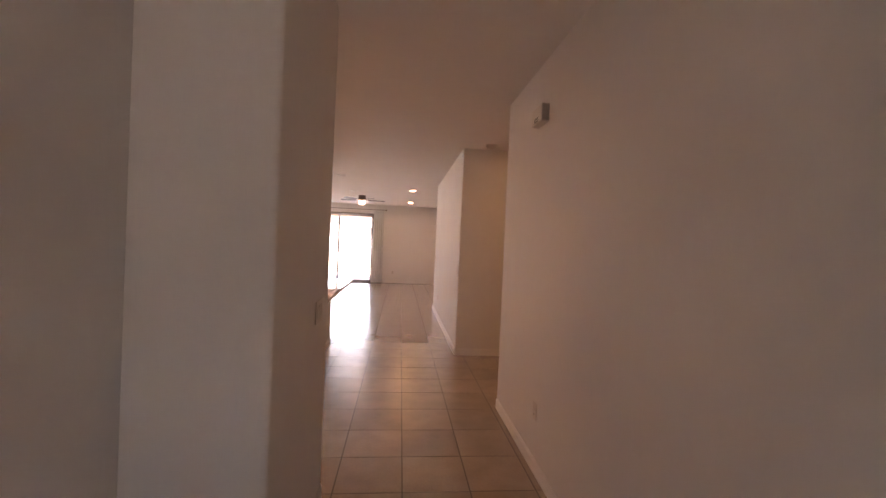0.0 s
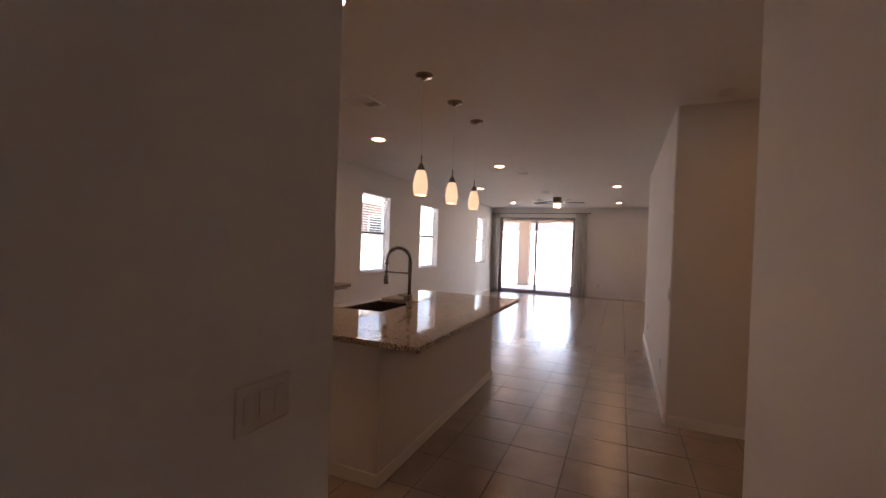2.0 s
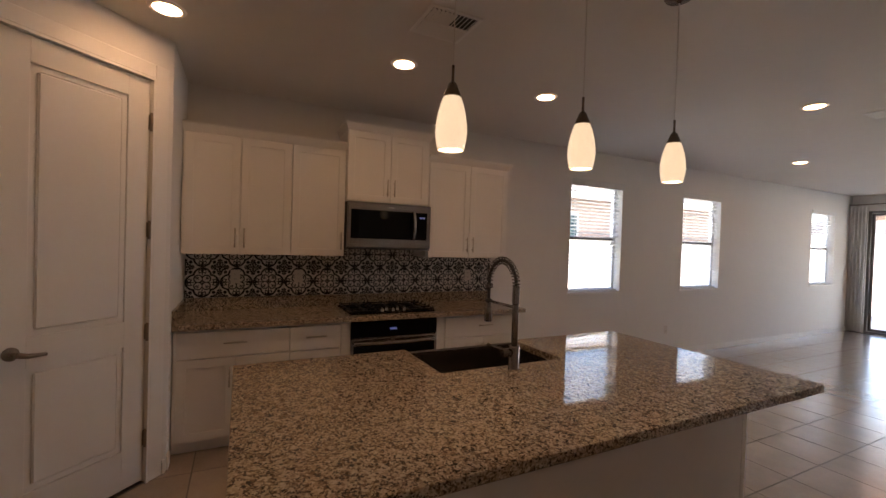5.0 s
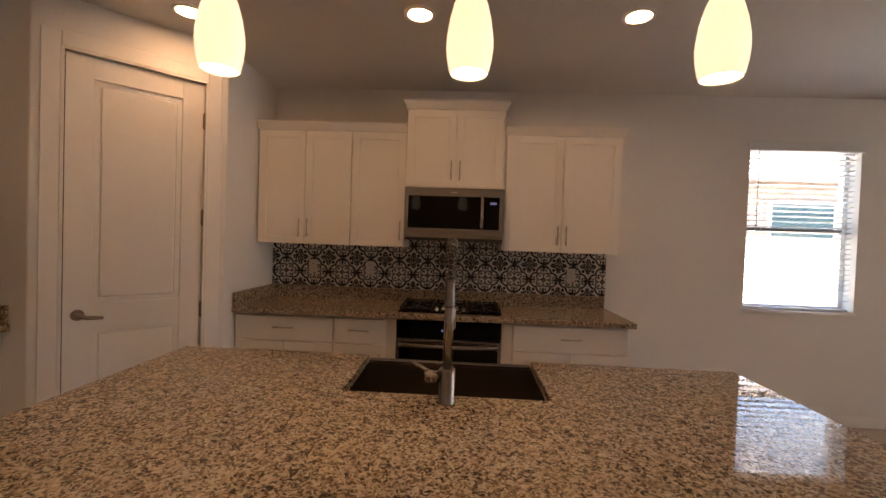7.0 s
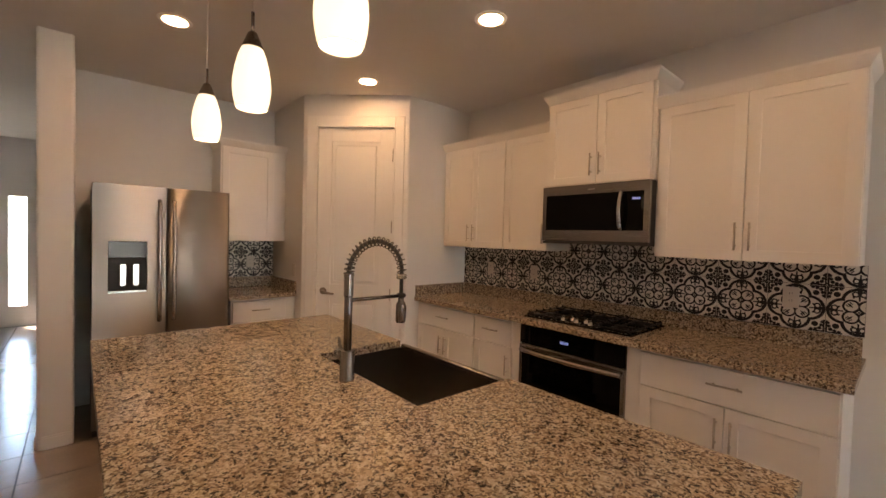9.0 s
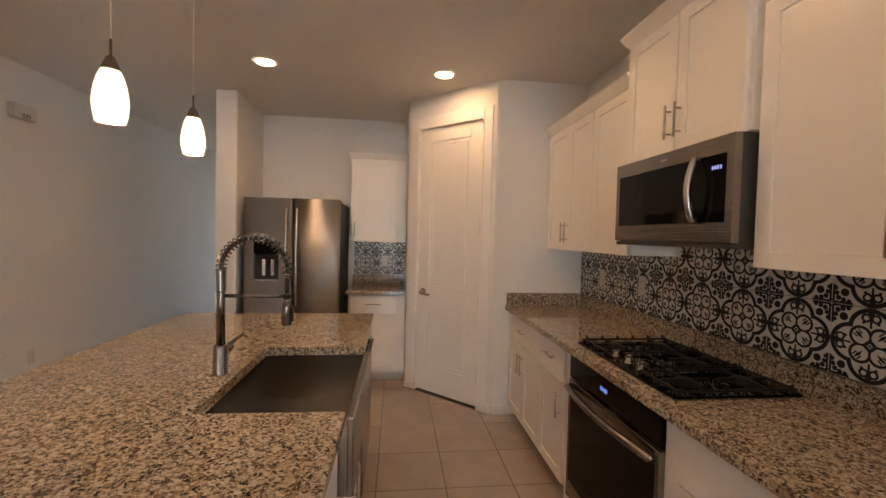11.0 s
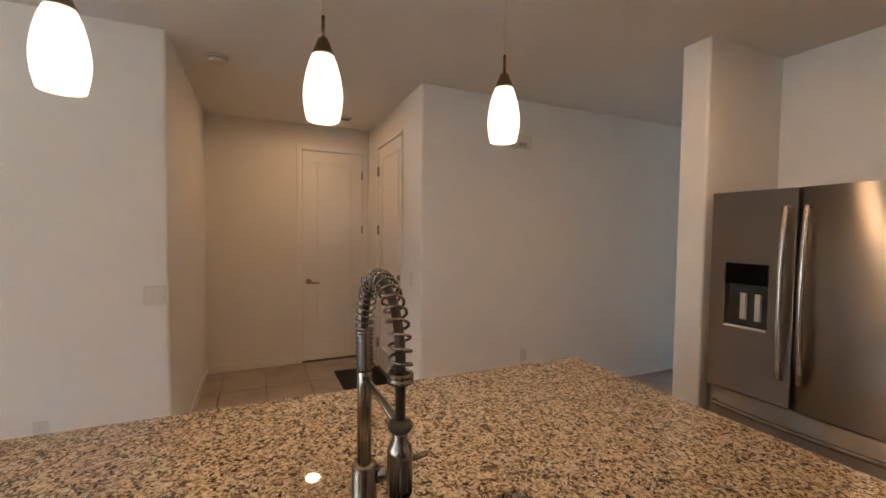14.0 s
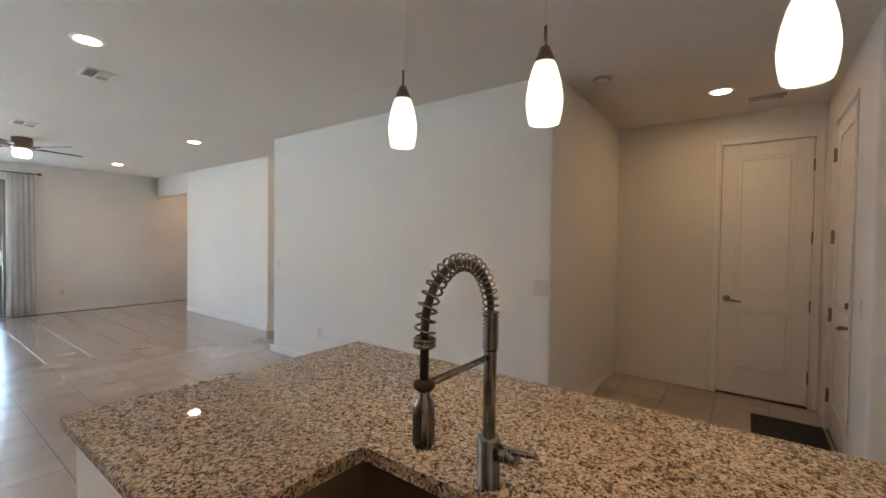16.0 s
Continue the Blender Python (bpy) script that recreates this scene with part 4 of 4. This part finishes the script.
base_cabinet(pose(-1.87, 5.855, 0, 0, 0, -90), 0.755, [("drawer", 0.003, 0.752, 0.675, 0.86, True), ("door", 0.003, 0.378, 0.10, 0.672, (1, True)), ("door", 0.378, 0.752, 0.10, 0.672, (-1, True))], "white shaker base cabinet in the island", 0.58)
c = thing("sink_cabinet", pose(-1.87, 5.10, 0, 0, 0, -90), "white two-door cabinet under the apron sink", "cabinet")
part("body", box(B(), 0.0005, 0.84, 0, 0.58, 0.095, 0.62), CAB, c)
part("toe_kick", box(B(), 0.0005, 0.84, 0.06, 0.10, 0.001, 0.095), CAB, c)
for f in (("door", 0.003, 0.42, 0.10, 0.56, (1, True)), ("door", 0.42, 0.837, 0.10, 0.56, (-1, True))):
    front(c, *f)
sink = thing("apron_sink", pose(0, 0, 0), "deep stainless apron-front sink set into the island", "sink")
bm = B()
x0, x1, y0, y1, zb, zt = -1.915, -1.432, SY0 - 0.008, SY1 + 0.008, 0.66, 0.875
tub(bm, x0, x1 + 0.01, y0 - 0.01, y1 + 0.01, zb - 0.01, zt, 0.01)
part("basin", bm, SINK, sink)
part("apron", box(B(), -1.935, -1.909, SY0 - 0.002, SY1 + 0.002, 0.635, 0.893, 0.006, 3), STEEL_H, sink)
part("drain", lathe(B(), [(0.055, zb + 0.0005), (0.055, zb + 0.004), (0.045, zb + 0.005), (0.04, zb + 0.002)], 24, -1.6, 4.71), STEEL_H, sink)
dw = thing("dishwasher", pose(-1.90, 4.256, 0, 0, 0, -90), "dark steel dishwasher built into the island", "dishwasher")
part("body", box(B(), 0.003, 0.68, 0.03, 0.58, 0.10, 0.868), DARKSTEEL, dw)
part("door", box(B(), 0.0, 0.683, -0.005, 0.028, 0.11, 0.785, 0.004), STEEL_H, dw)
part("control_strip", box(B(), 0.0, 0.683, -0.002, 0.028, 0.789, 0.868, 0.004), BLACKGLASS, dw)
part("handle", box(B(), 0.06, 0.62, -0.02, -0.006, 0.765, 0.783, 0.004), STEEL_H, dw)
part("toe_kick", box(B(), 0.003, 0.68, 0.06, 0.08, 0.001, 0.10), DARKSTEEL, dw)

# spring faucet
fx, fy = -1.387, 4.70
fc = thing("kitchen_faucet", pose(fx, fy, 0.9142), "tall brushed nickel spring faucet on the island", "faucet")
part("base", lathe(B(), [(0.029, 0), (0.029, 0.002), (0.0275, 0.004), (0.0275, 0.11), (0.025, 0.115), (0.0155, 0.118)], 24), FAUCET, fc)
part("post", lathe(B(), [(0.0155, 0.116), (0.0155, 0.318), (0.0145, 0.32)], 20), FAUCET, fc)
bm = lathe(B(), [(0.0165, 0.32)] + [(0.0155 + 0.0045 * (i % 2), 0.322 + i * 0.0045) for i in range(20)] + [(0.0155, 0.412)], 18)
part("collar", bm, FAUCET, fc)
R_ARC, ZC = 0.123, 0.409
arc = [(0, 0, 0.40)] + [(-R_ARC + R_ARC * math.cos(a), 0, ZC + R_ARC * math.sin(a)) for a in np.linspace(0, math.pi, 25)] + [(-2 * R_ARC, 0, ZC - 0.015), (-2 * R_ARC, 0, ZC - 0.03)]
part("hose", tube(B(), arc + [(-2 * R_ARC, 0, 0.29)], 0.0085, 10), DARKSTEEL, fc)
fine = [Vector(p) for p in arc]
lens = [0.0]
for a, b in zip(fine, fine[1:]):
    lens.append(lens[-1] + (b - a).length)
coil, turns, total = [], 22, lens[-1]
for i in range(turns * 12 + 1):
    s = total * (0.15 * i / (turns * 12) + 0.85 * (i / (turns * 12)) ** 1.12)
    k = max(j for j in range(len(lens) - 1) if lens[j] <= s + 1e-9)
    u = (s - lens[k]) / (lens[k + 1] - lens[k])
    p, d = fine[k].lerp(fine[k + 1], u), (fine[k + 1] - fine[k]).normalized()
    side = d.cross(Vector((0, 1, 0))).normalized()
    a = 2 * math.pi * i / 12
    coil.append(p + 0.0185 * (math.cos(a) * side + math.sin(a) * Vector((0, 1, 0))))
part("spring", tube(B(), coil, 0.0027, 6), FAUCET, fc)
sx = -2 * R_ARC
spray = part("spray_head", lathe(B(), [(0.010, 0.298), (0.0125, 0.292), (0.0125, 0.283), (0.0195, 0.272), (0.021, 0.262), (0.021, 0.198), (0.019, 0.192)], 20, sx, 0), FAUCET, fc)
part("coil_end", lathe(B(), [(0.018, 0.376), (0.0215, 0.378), (0.0215, 0.384), (0.018, 0.386), (0.0215, 0.388), (0.0215, 0.394), (0.018, 0.396)], 18, sx, 0), FAUCET, fc)
part("spray_button", box(B(), sx - 0.026, sx - 0.016, -0.007, 0.007, 0.205, 0.262, 0.003), DARKSTEEL, spray)
bm = tube(B(), [(0, 0, 0.305), (sx + 0.02, 0, 0.305)], 0.0075, 10)
part("holder", lathe(B(), [(0.010, 0.296), (0.018, 0.299), (0.021, 0.306), (0.018, 0.314), (0.010, 0.317)], 18, sx, 0), DARKSTEEL, fc, "dark rounded spray holder")
part("support_arm", bm, FAUCET, fc)
bm = tube(B(), [(0, -0.024, 0.085), (0, -0.074, 0.085)], 0.0205, 16)
tube(bm, [(0, -0.05, 0.09), (-0.012, -0.075, 0.105), (-0.035, -0.135, 0.125)], [0.010, 0.008, 0.006], 8)
part("lever", bm, FAUCET, fc)

# ---- lights ----
cans = [(-2.405, 3.09), (-2.405, 4.45), (-2.40, 5.68), (-1.44, 7.67), (-2.56, 10.1), (-2.57, 13.13), (0.235, 10.2), (0.25, 13.3), (1.89, 4.43), (-1.05, 3.10), (2.1, 9.86), (2.1, 14.1)]
first = None
for x, y in cans:
    if first is None:
        first = thing("recessed_light", pose(x, y, H), "round recessed ceiling light with a white trim, lit", "ceiling light", "recessed ceiling lights")
        bm = lathe(B(), [(0.068, -0.001), (0.068, -0.007), (0.074, -0.009), (0.090, -0.005), (0.092, -0.0008)], 28, close=False)
        part("trim", bm, TRIM, first)
        part("lamp", lathe(B(), [(0.0675, -0.0015), (0.0675, -0.0035), (0.04, -0.005)], 24), CANLAMP, first)
    else:
        copy_thing(first, pose(x, y, H))
first = None
for y in (4.125, 4.735, 5.32):
    m = pose(-1.018, y, 0)
    if first is None:
        p = first = thing("pendant_light", m, "frosted glass pendant with a nickel cap on a thin cord, lit", "pendant light", "pendants over the island")
        part("canopy", lathe(B(), [(0.066, H - 0.0005), (0.066, H - 0.008), (0.058, H - 0.02), (0.02, H - 0.026), (0.008, H - 0.04)], 28), PENDANT, p)
        part("cord", tube(B(), [(0, 0, H - 0.03), (0, 0, 2.15)], 0.0022, 6), PLATE, p)
        part("stem", tube(B(), [(0, 0, 2.15), (0, 0, 2.075)], 0.005, 10), PENDANT, p)
        part("cap", lathe(B(), [(0.008, 2.09), (0.014, 2.085), (0.030, 2.045), (0.033, 2.038), (0.030, 2.036)], 24), PENDANT, p)
        part("shade", lathe(B(), [(0.031, 2.037), (0.040, 2.015), (0.049, 1.98), (0.055, 1.94), (0.056, 1.915), (0.053, 1.885), (0.047, 1.857), (0.044, 1.851), (0.043, 1.857), (0.047, 1.885), (0.047, 1.90)], 28, close=False), SHADE, p, "mottled frosted glass shade")
        part("bulb", lathe(B(), [(0.012, 1.975), (0.02, 1.955), (0.025, 1.925), (0.02, 1.90), (0.008, 1.892)], 16), BULB, p)
    else:
        copy_thing(first, m)

fan = thing("ceiling_fan", pose(-1.15, 11.9, H, 0, 0, 14), "low-profile nickel ceiling fan with dark blades and a lit bowl", "ceiling fan")
part("housing", lathe(B(), [(0.10, -0.0005), (0.105, -0.02), (0.105, -0.10), (0.125, -0.115), (0.125, -0.135), (0.09, -0.15), (0.07, -0.17)], 28), PENDANT, fan)
for i in range(5):
    bm = B()
    a = 2 * math.pi * i / 5
    c, s = math.cos(a), math.sin(a)
    prof = [(0.20, -0.05), (0.24, -0.062), (0.60, -0.068), (0.655, -0.045), (0.655, 0.045), (0.60, 0.068), (0.24, 0.062), (0.20, 0.05)]
    prism(bm, prof, -0.004, 0.004)
    bmesh.ops.rotate(bm, verts=bm.verts, cent=(0, 0, 0), matrix=Matrix.Rotation(radians(13), 3, "X"))
    box(bm, 0.10, 0.24, -0.014, 0.014, -0.012, -0.005)
    bmesh.ops.transform(bm, verts=bm.verts, matrix=Matrix.Translation((0, 0, -0.125)) @ Matrix.Rotation(a, 4, "Z"))
    part("blade", bm, WOODBLADE, fan)
part("bowl", lathe(B(), [(0.085, -0.17), (0.09, -0.18), (0.09, -0.235), (0.075, -0.255), (0.0, -0.258)], 28, close=False), FANLAMP, fan, "lit frosted glass bowl")
part("pull_chain", tube(B(), [(0.03, 0.06, -0.15), (0.03, 0.095, -0.20), (0.03, 0.095, -0.33)], 0.0015, 5), NICKEL, fan)


def vent(x, y, w, d, turn=0):
    v = thing("ceiling_vent", pose(x, y, H, 0, 0, turn), "white slatted air vent in the ceiling", "air vent", "ceiling air vents")
    bm = B()
    t = 0.022
    for a in ((-w / 2, w / 2, -d / 2, -d / 2 + t), (-w / 2, w / 2, d / 2 - t, d / 2), (-w / 2, -w / 2 + t, -d / 2 + t, d / 2 - t), (w / 2 - t, w / 2, -d / 2 + t, d / 2 - t)):
        box(bm, *a, -0.008, -0.0005, 0.002)
    part("frame", bm, TRIM, v)
    # Near-black sheet on the uncut ceiling, standing in for shade between the slats.
    part("shade_backing", box(B(), -w / 2 + t, w / 2 - t, -d / 2 + t, d / 2 - t, -0.0016, -0.0004), SLOT, v)
    part("divider", box(B(), -0.004, 0.004, -d / 2 + t, d / 2 - t, -0.010, -0.0017), TRIM, v)
    half_w, half_d = w / 2 - t - 0.005, d / 2 - t
    along = finish(box(B(), -0.0095, 0.0095, -half_d, half_d, -0.0006, 0.0006), "slat", TRIM)
    across = finish(box(B(), -half_w / 2, half_w / 2, -0.0095, 0.0095, -0.0006, 0.0006), "slat", TRIM)
    for i in range(5):
        s = new("slat", along)
        s.parent = v
        s.matrix_basis = pose(-0.005 - half_w * (i + 0.5) / 5, 0, -0.008, 0, -40, 0)
    n = int(2 * half_d / 0.024)
    for i in range(n):
        s = new("slat", across)
        s.parent = v
        s.matrix_basis = pose(0.005 + half_w / 2, -half_d + 2 * half_d * (i + 0.5) / n, -0.008, 40 if i * 2 >= n else -40, 0, 0)


vent(-1.81, 4.47, 0.31, 0.31)
vent(-1.23, 8.34, 0.20, 0.24)
vent(-1.27, 10.86, 0.22, 0.28)
vent(2.26, 4.12, 0.20, 0.30)
sd = thing("smoke_detector", pose(1.08, 5.16, H), "round white smoke detector on the ceiling", "smoke detector")
part("base", lathe(B(), [(0.072, -0.0005), (0.072, -0.01), (0.066, -0.012)], 24), PLATE, sd)
part("cover", lathe(B(), [(0.064, -0.0122), (0.06, -0.032), (0.045, -0.04), (0.02, -0.041)], 24), PLATE, sd)

mat_ob = thing("door_mat", pose(1.96, 3.93, 0), "black ribbed door mat on the tile in the hall", "door mat")
part("pad", box(B(), -0.31, 0.31, -0.235, 0.235, 0.0008, 0.008, 0.003), RUBBER, mat_ob)
for i in range(14):
    part("rib", box(B(), -0.28 + i * 0.0418, -0.262 + i * 0.0418, -0.215, 0.215, 0.0078, 0.011), RUBBER, mat_ob)
ds = thing("door_stop", pose(-2.215, 2.435, 0.05, 0, 0, 135), "small nickel spring door stop on the baseboard", "door stop")
part("spring", tube(B(), [(0, -0.012, 0), (0, -0.075, 0)], 0.005, 8), NICKEL, ds)
part("tip", tube(B(), [(0, -0.074, 0), (0, -0.088, 0)], 0.008, 10), PLATE, ds)

# ---- outdoors ----
solid("ground", box(B(), -600, 600, -600, 600, -0.4, -0.19), GRAVEL, I4, "pale gravel yard", "ground", "structure")
solid("patio", box(B(), -4.4, 3.0, Y_BACK + 0.16, 18.3, -0.19, -0.05, 0.01), CONCRETE, I4, "plain concrete patio slab", "patio", "structure")
pr = thing("patio_cover", pose(0, 0, 0), "stucco patio cover on a square column", "patio cover")
part("roof", box(B(), -4.6, 3.2, Y_BACK + 0.16, 18.6, 2.75, 2.95), STUCCO, pr)
part("beam", box(B(), -4.5, 3.1, 17.75, 18.15, 2.45, 2.749), STUCCO_TAN_SHADED, pr)
part("column", box(B(), -3.45, -3.03, 17.75, 18.15, -0.049, 2.449, 0.01), STUCCO_TAN_SHADED, pr)
part("column", box(B(), 2.4, 2.8, 17.75, 18.15, -0.049, 2.449, 0.01), STUCCO_TAN_SHADED, pr)


def fence(x0, x1, y0, y1, label):
    f = thing("block_fence", pose(0, 0, 0), label, "fence")
    part("wall", box(B(), x0, x1, y0, y1, -0.2, 1.62), BLOCK, f)
    part("cap", box(B(), x0 - 0.02, x1 + 0.02, y0 - 0.02, y1 + 0.02, 1.621, 1.68, 0.005), BLOCK, f)


fence(-7.2, -7.0, -20, 25, "long pale block fence beside the house")
fence(-6.98, 30, 25, 25.2, "pale block fence across the back yard")


def house(m, w, d, h, rise, label, wallmat, windows, roof=ROOF):
    """A gabled house; its own -y side faces the fence, windows are (x0, x1, z0, z1)."""
    o = thing("house", m, label, "house", "neighbouring houses")
    part("wall", box(B(), 0, w, 0, d, -0.19, h), wallmat, o)
    bm = B()
    e = 0.5
    a = [bm.verts.new(p) for p in ((-e, -e, h), (w + e, -e, h), (w + e, d + e, h), (-e, d + e, h))]
    r = [bm.verts.new(p) for p in ((d * 0.45, d / 2, h + rise), (w - d * 0.45, d / 2, h + rise))]
    for q in ((a[0], a[1], r[1], r[0]), (a[2], a[3], r[0], r[1]), (a[1], a[2], r[1]), (a[3], a[0], r[0]), (a[3], a[2], a[1], a[0])):
        bm.faces.new(q)
    part("roof", bm, roof, o)
    part("fascia", box(B(), -e, w + e, -e - 0.03, -e - 0.002, h - 0.18, h + 0.04), TRIM, o)
    for x0, x1, z0, z1 in windows:
        win = part("window", box(B(), x0 - 0.08, x1 + 0.08, -0.04, -0.002, z0 - 0.08, z1 + 0.08, 0.005), TRIM, o)
        part("pane", box(B(), x0, x1, -0.05, -0.041, z0, z1), TEALGLASS, win)


house(pose(-9.4, 1, 0, 0, 0, 90), 19, 9, 3.15, 2.0, "shaded tan stucco neighbouring house beyond the side fence", STUCCO_TAN_SHADED, [(5.5, 6.8, 1.45, 2.5), (10.5, 11.8, 1.45, 2.5), (15.0, 16.2, 1.45, 2.5)])
house(pose(-15, 33, 0), 12, 9, 2.6, 1.5, "pale stucco house with a low hipped roof behind the back fence", STUCCO, [], ROOF_DARK)
house(pose(0.2, 34, 0), 17, 9, 2.25, 1.2, "pale stucco house with a dark roof far behind the back fence", STUCCO, [], ROOF_DARK)

# ---- backsplash tiles and floor tiles ----


def backsplash(m, w, zbot, ztop, label, raised=()):
    o = thing("tile_backsplash", m, label, "backsplash")
    part("grout_bed", box(B(), 0.0005, w, 0.003, 0.009, zbot, ztop), GROUT, o)
    n = math.ceil(w / TILE_W)
    rows = math.ceil((ztop - zbot) / TILE_W)
    for j in range(rows):
        for i in range(n):
            g = 0.0012
            x0, x1 = i * TILE_W, min((i + 1) * TILE_W, w)
            z0, z1 = zbot + j * TILE_W, min(zbot + (j + 1) * TILE_W, ztop)
            if x1 - x0 < 0.01:
                continue
            cx, cz = (i + 0.5) * TILE_W, zbot + (j + 0.5) * TILE_W
            t = part("tile", box(B(), x0 + g - cx, x1 - g - cx, 0.0, 0.006, z0 + g - cz, z1 - g - cz, 0.0008), PATTERN, o)
            t.location = (cx, 0, cz)
    for a, b, top_z in raised:                 # cut tiles that fill up to a higher edge
        part("grout_bed", box(B(), a, b, 0.003, 0.009, ztop, top_z), GROUT, o)
        cz = zbot + (rows - 0.5) * TILE_W
        for i in range(n):
            x0, x1, cx = max(a, i * TILE_W), min(b, (i + 1) * TILE_W), (i + 0.5) * TILE_W
            if x1 - x0 > 0.02:
                t = part("tile", box(B(), x0 + 0.0012 - cx, x1 - 0.0012 - cx, 0.0, 0.006, ztop - cz, top_z - cz, 0.0008), PATTERN, o)
                t.location = (cx, 0, cz)


backsplash(pose(X_KIT + 0.011, 3.075, 0, 0, 0, 90), 2.90, 1.018, 1.384, "black and cream patterned tile backsplash behind the cooktop", [(1.207, 1.975, 1.446)])
backsplash(pose(-1.59, 1.641, 0, 0, 0, 180), 0.57, 1.018, 1.384, "black and cream patterned tile backsplash beside the refrigerator")

PITCH, GX, GY = 0.405, -0.752, 3.222
half = PITCH / 2 - 0.0035
me = finish(box(B(), -half, half, -half, half, -0.012, 0.0, 0.0008), "tile", TILE)
count, verts, faces = 0, [], []
nx0, nx1 = math.floor((X_KIT - GX) / PITCH), math.ceil((X_HALL + 0.1 - GX) / PITCH)
ny0, ny1 = math.floor((Y0 - GY) / PITCH), math.floor((Y_BACK + 0.03 - GY) / PITCH)
for i in range(nx0, nx1):
    for j in range(ny0, ny1):
        x, y = GX + (i + 0.5) * PITCH, GY + (j + 0.5) * PITCH
        if -3.3 < x < 1.0 and 1.9 < y < 10.2 and count < 300 and not (-1.7 < x < -1.1 and 3.8 < y < 5.7):
            t = new("tile", me)
            t.parent = floor
            t.location = (x, y, 0)
            count += 1
        else:
            k = len(verts)
            b = 0.0008
            verts += [(x + sx_ * (half - c), y + sy_ * (half - c), z) for c, z in ((0, -0.012), (0, -b), (b, 0)) for sx_, sy_ in ((-1, -1), (1, -1), (1, 1), (-1, 1))]
            for r in (0, 4):
                faces += [(k + r + q, k + r + (q + 1) % 4, k + r + 4 + (q + 1) % 4, k + r + 4 + q) for q in range(4)]
            faces.append((k + 8, k + 9, k + 10, k + 11))
rest = bpy.data.meshes.new("outer_tiles")
rest.from_pydata(verts, [], faces)
rest.materials.append(TILE_FAR)
ob = new("outer_tiles", rest)
ob.parent = floor
tagged(ob, kind="stuff")
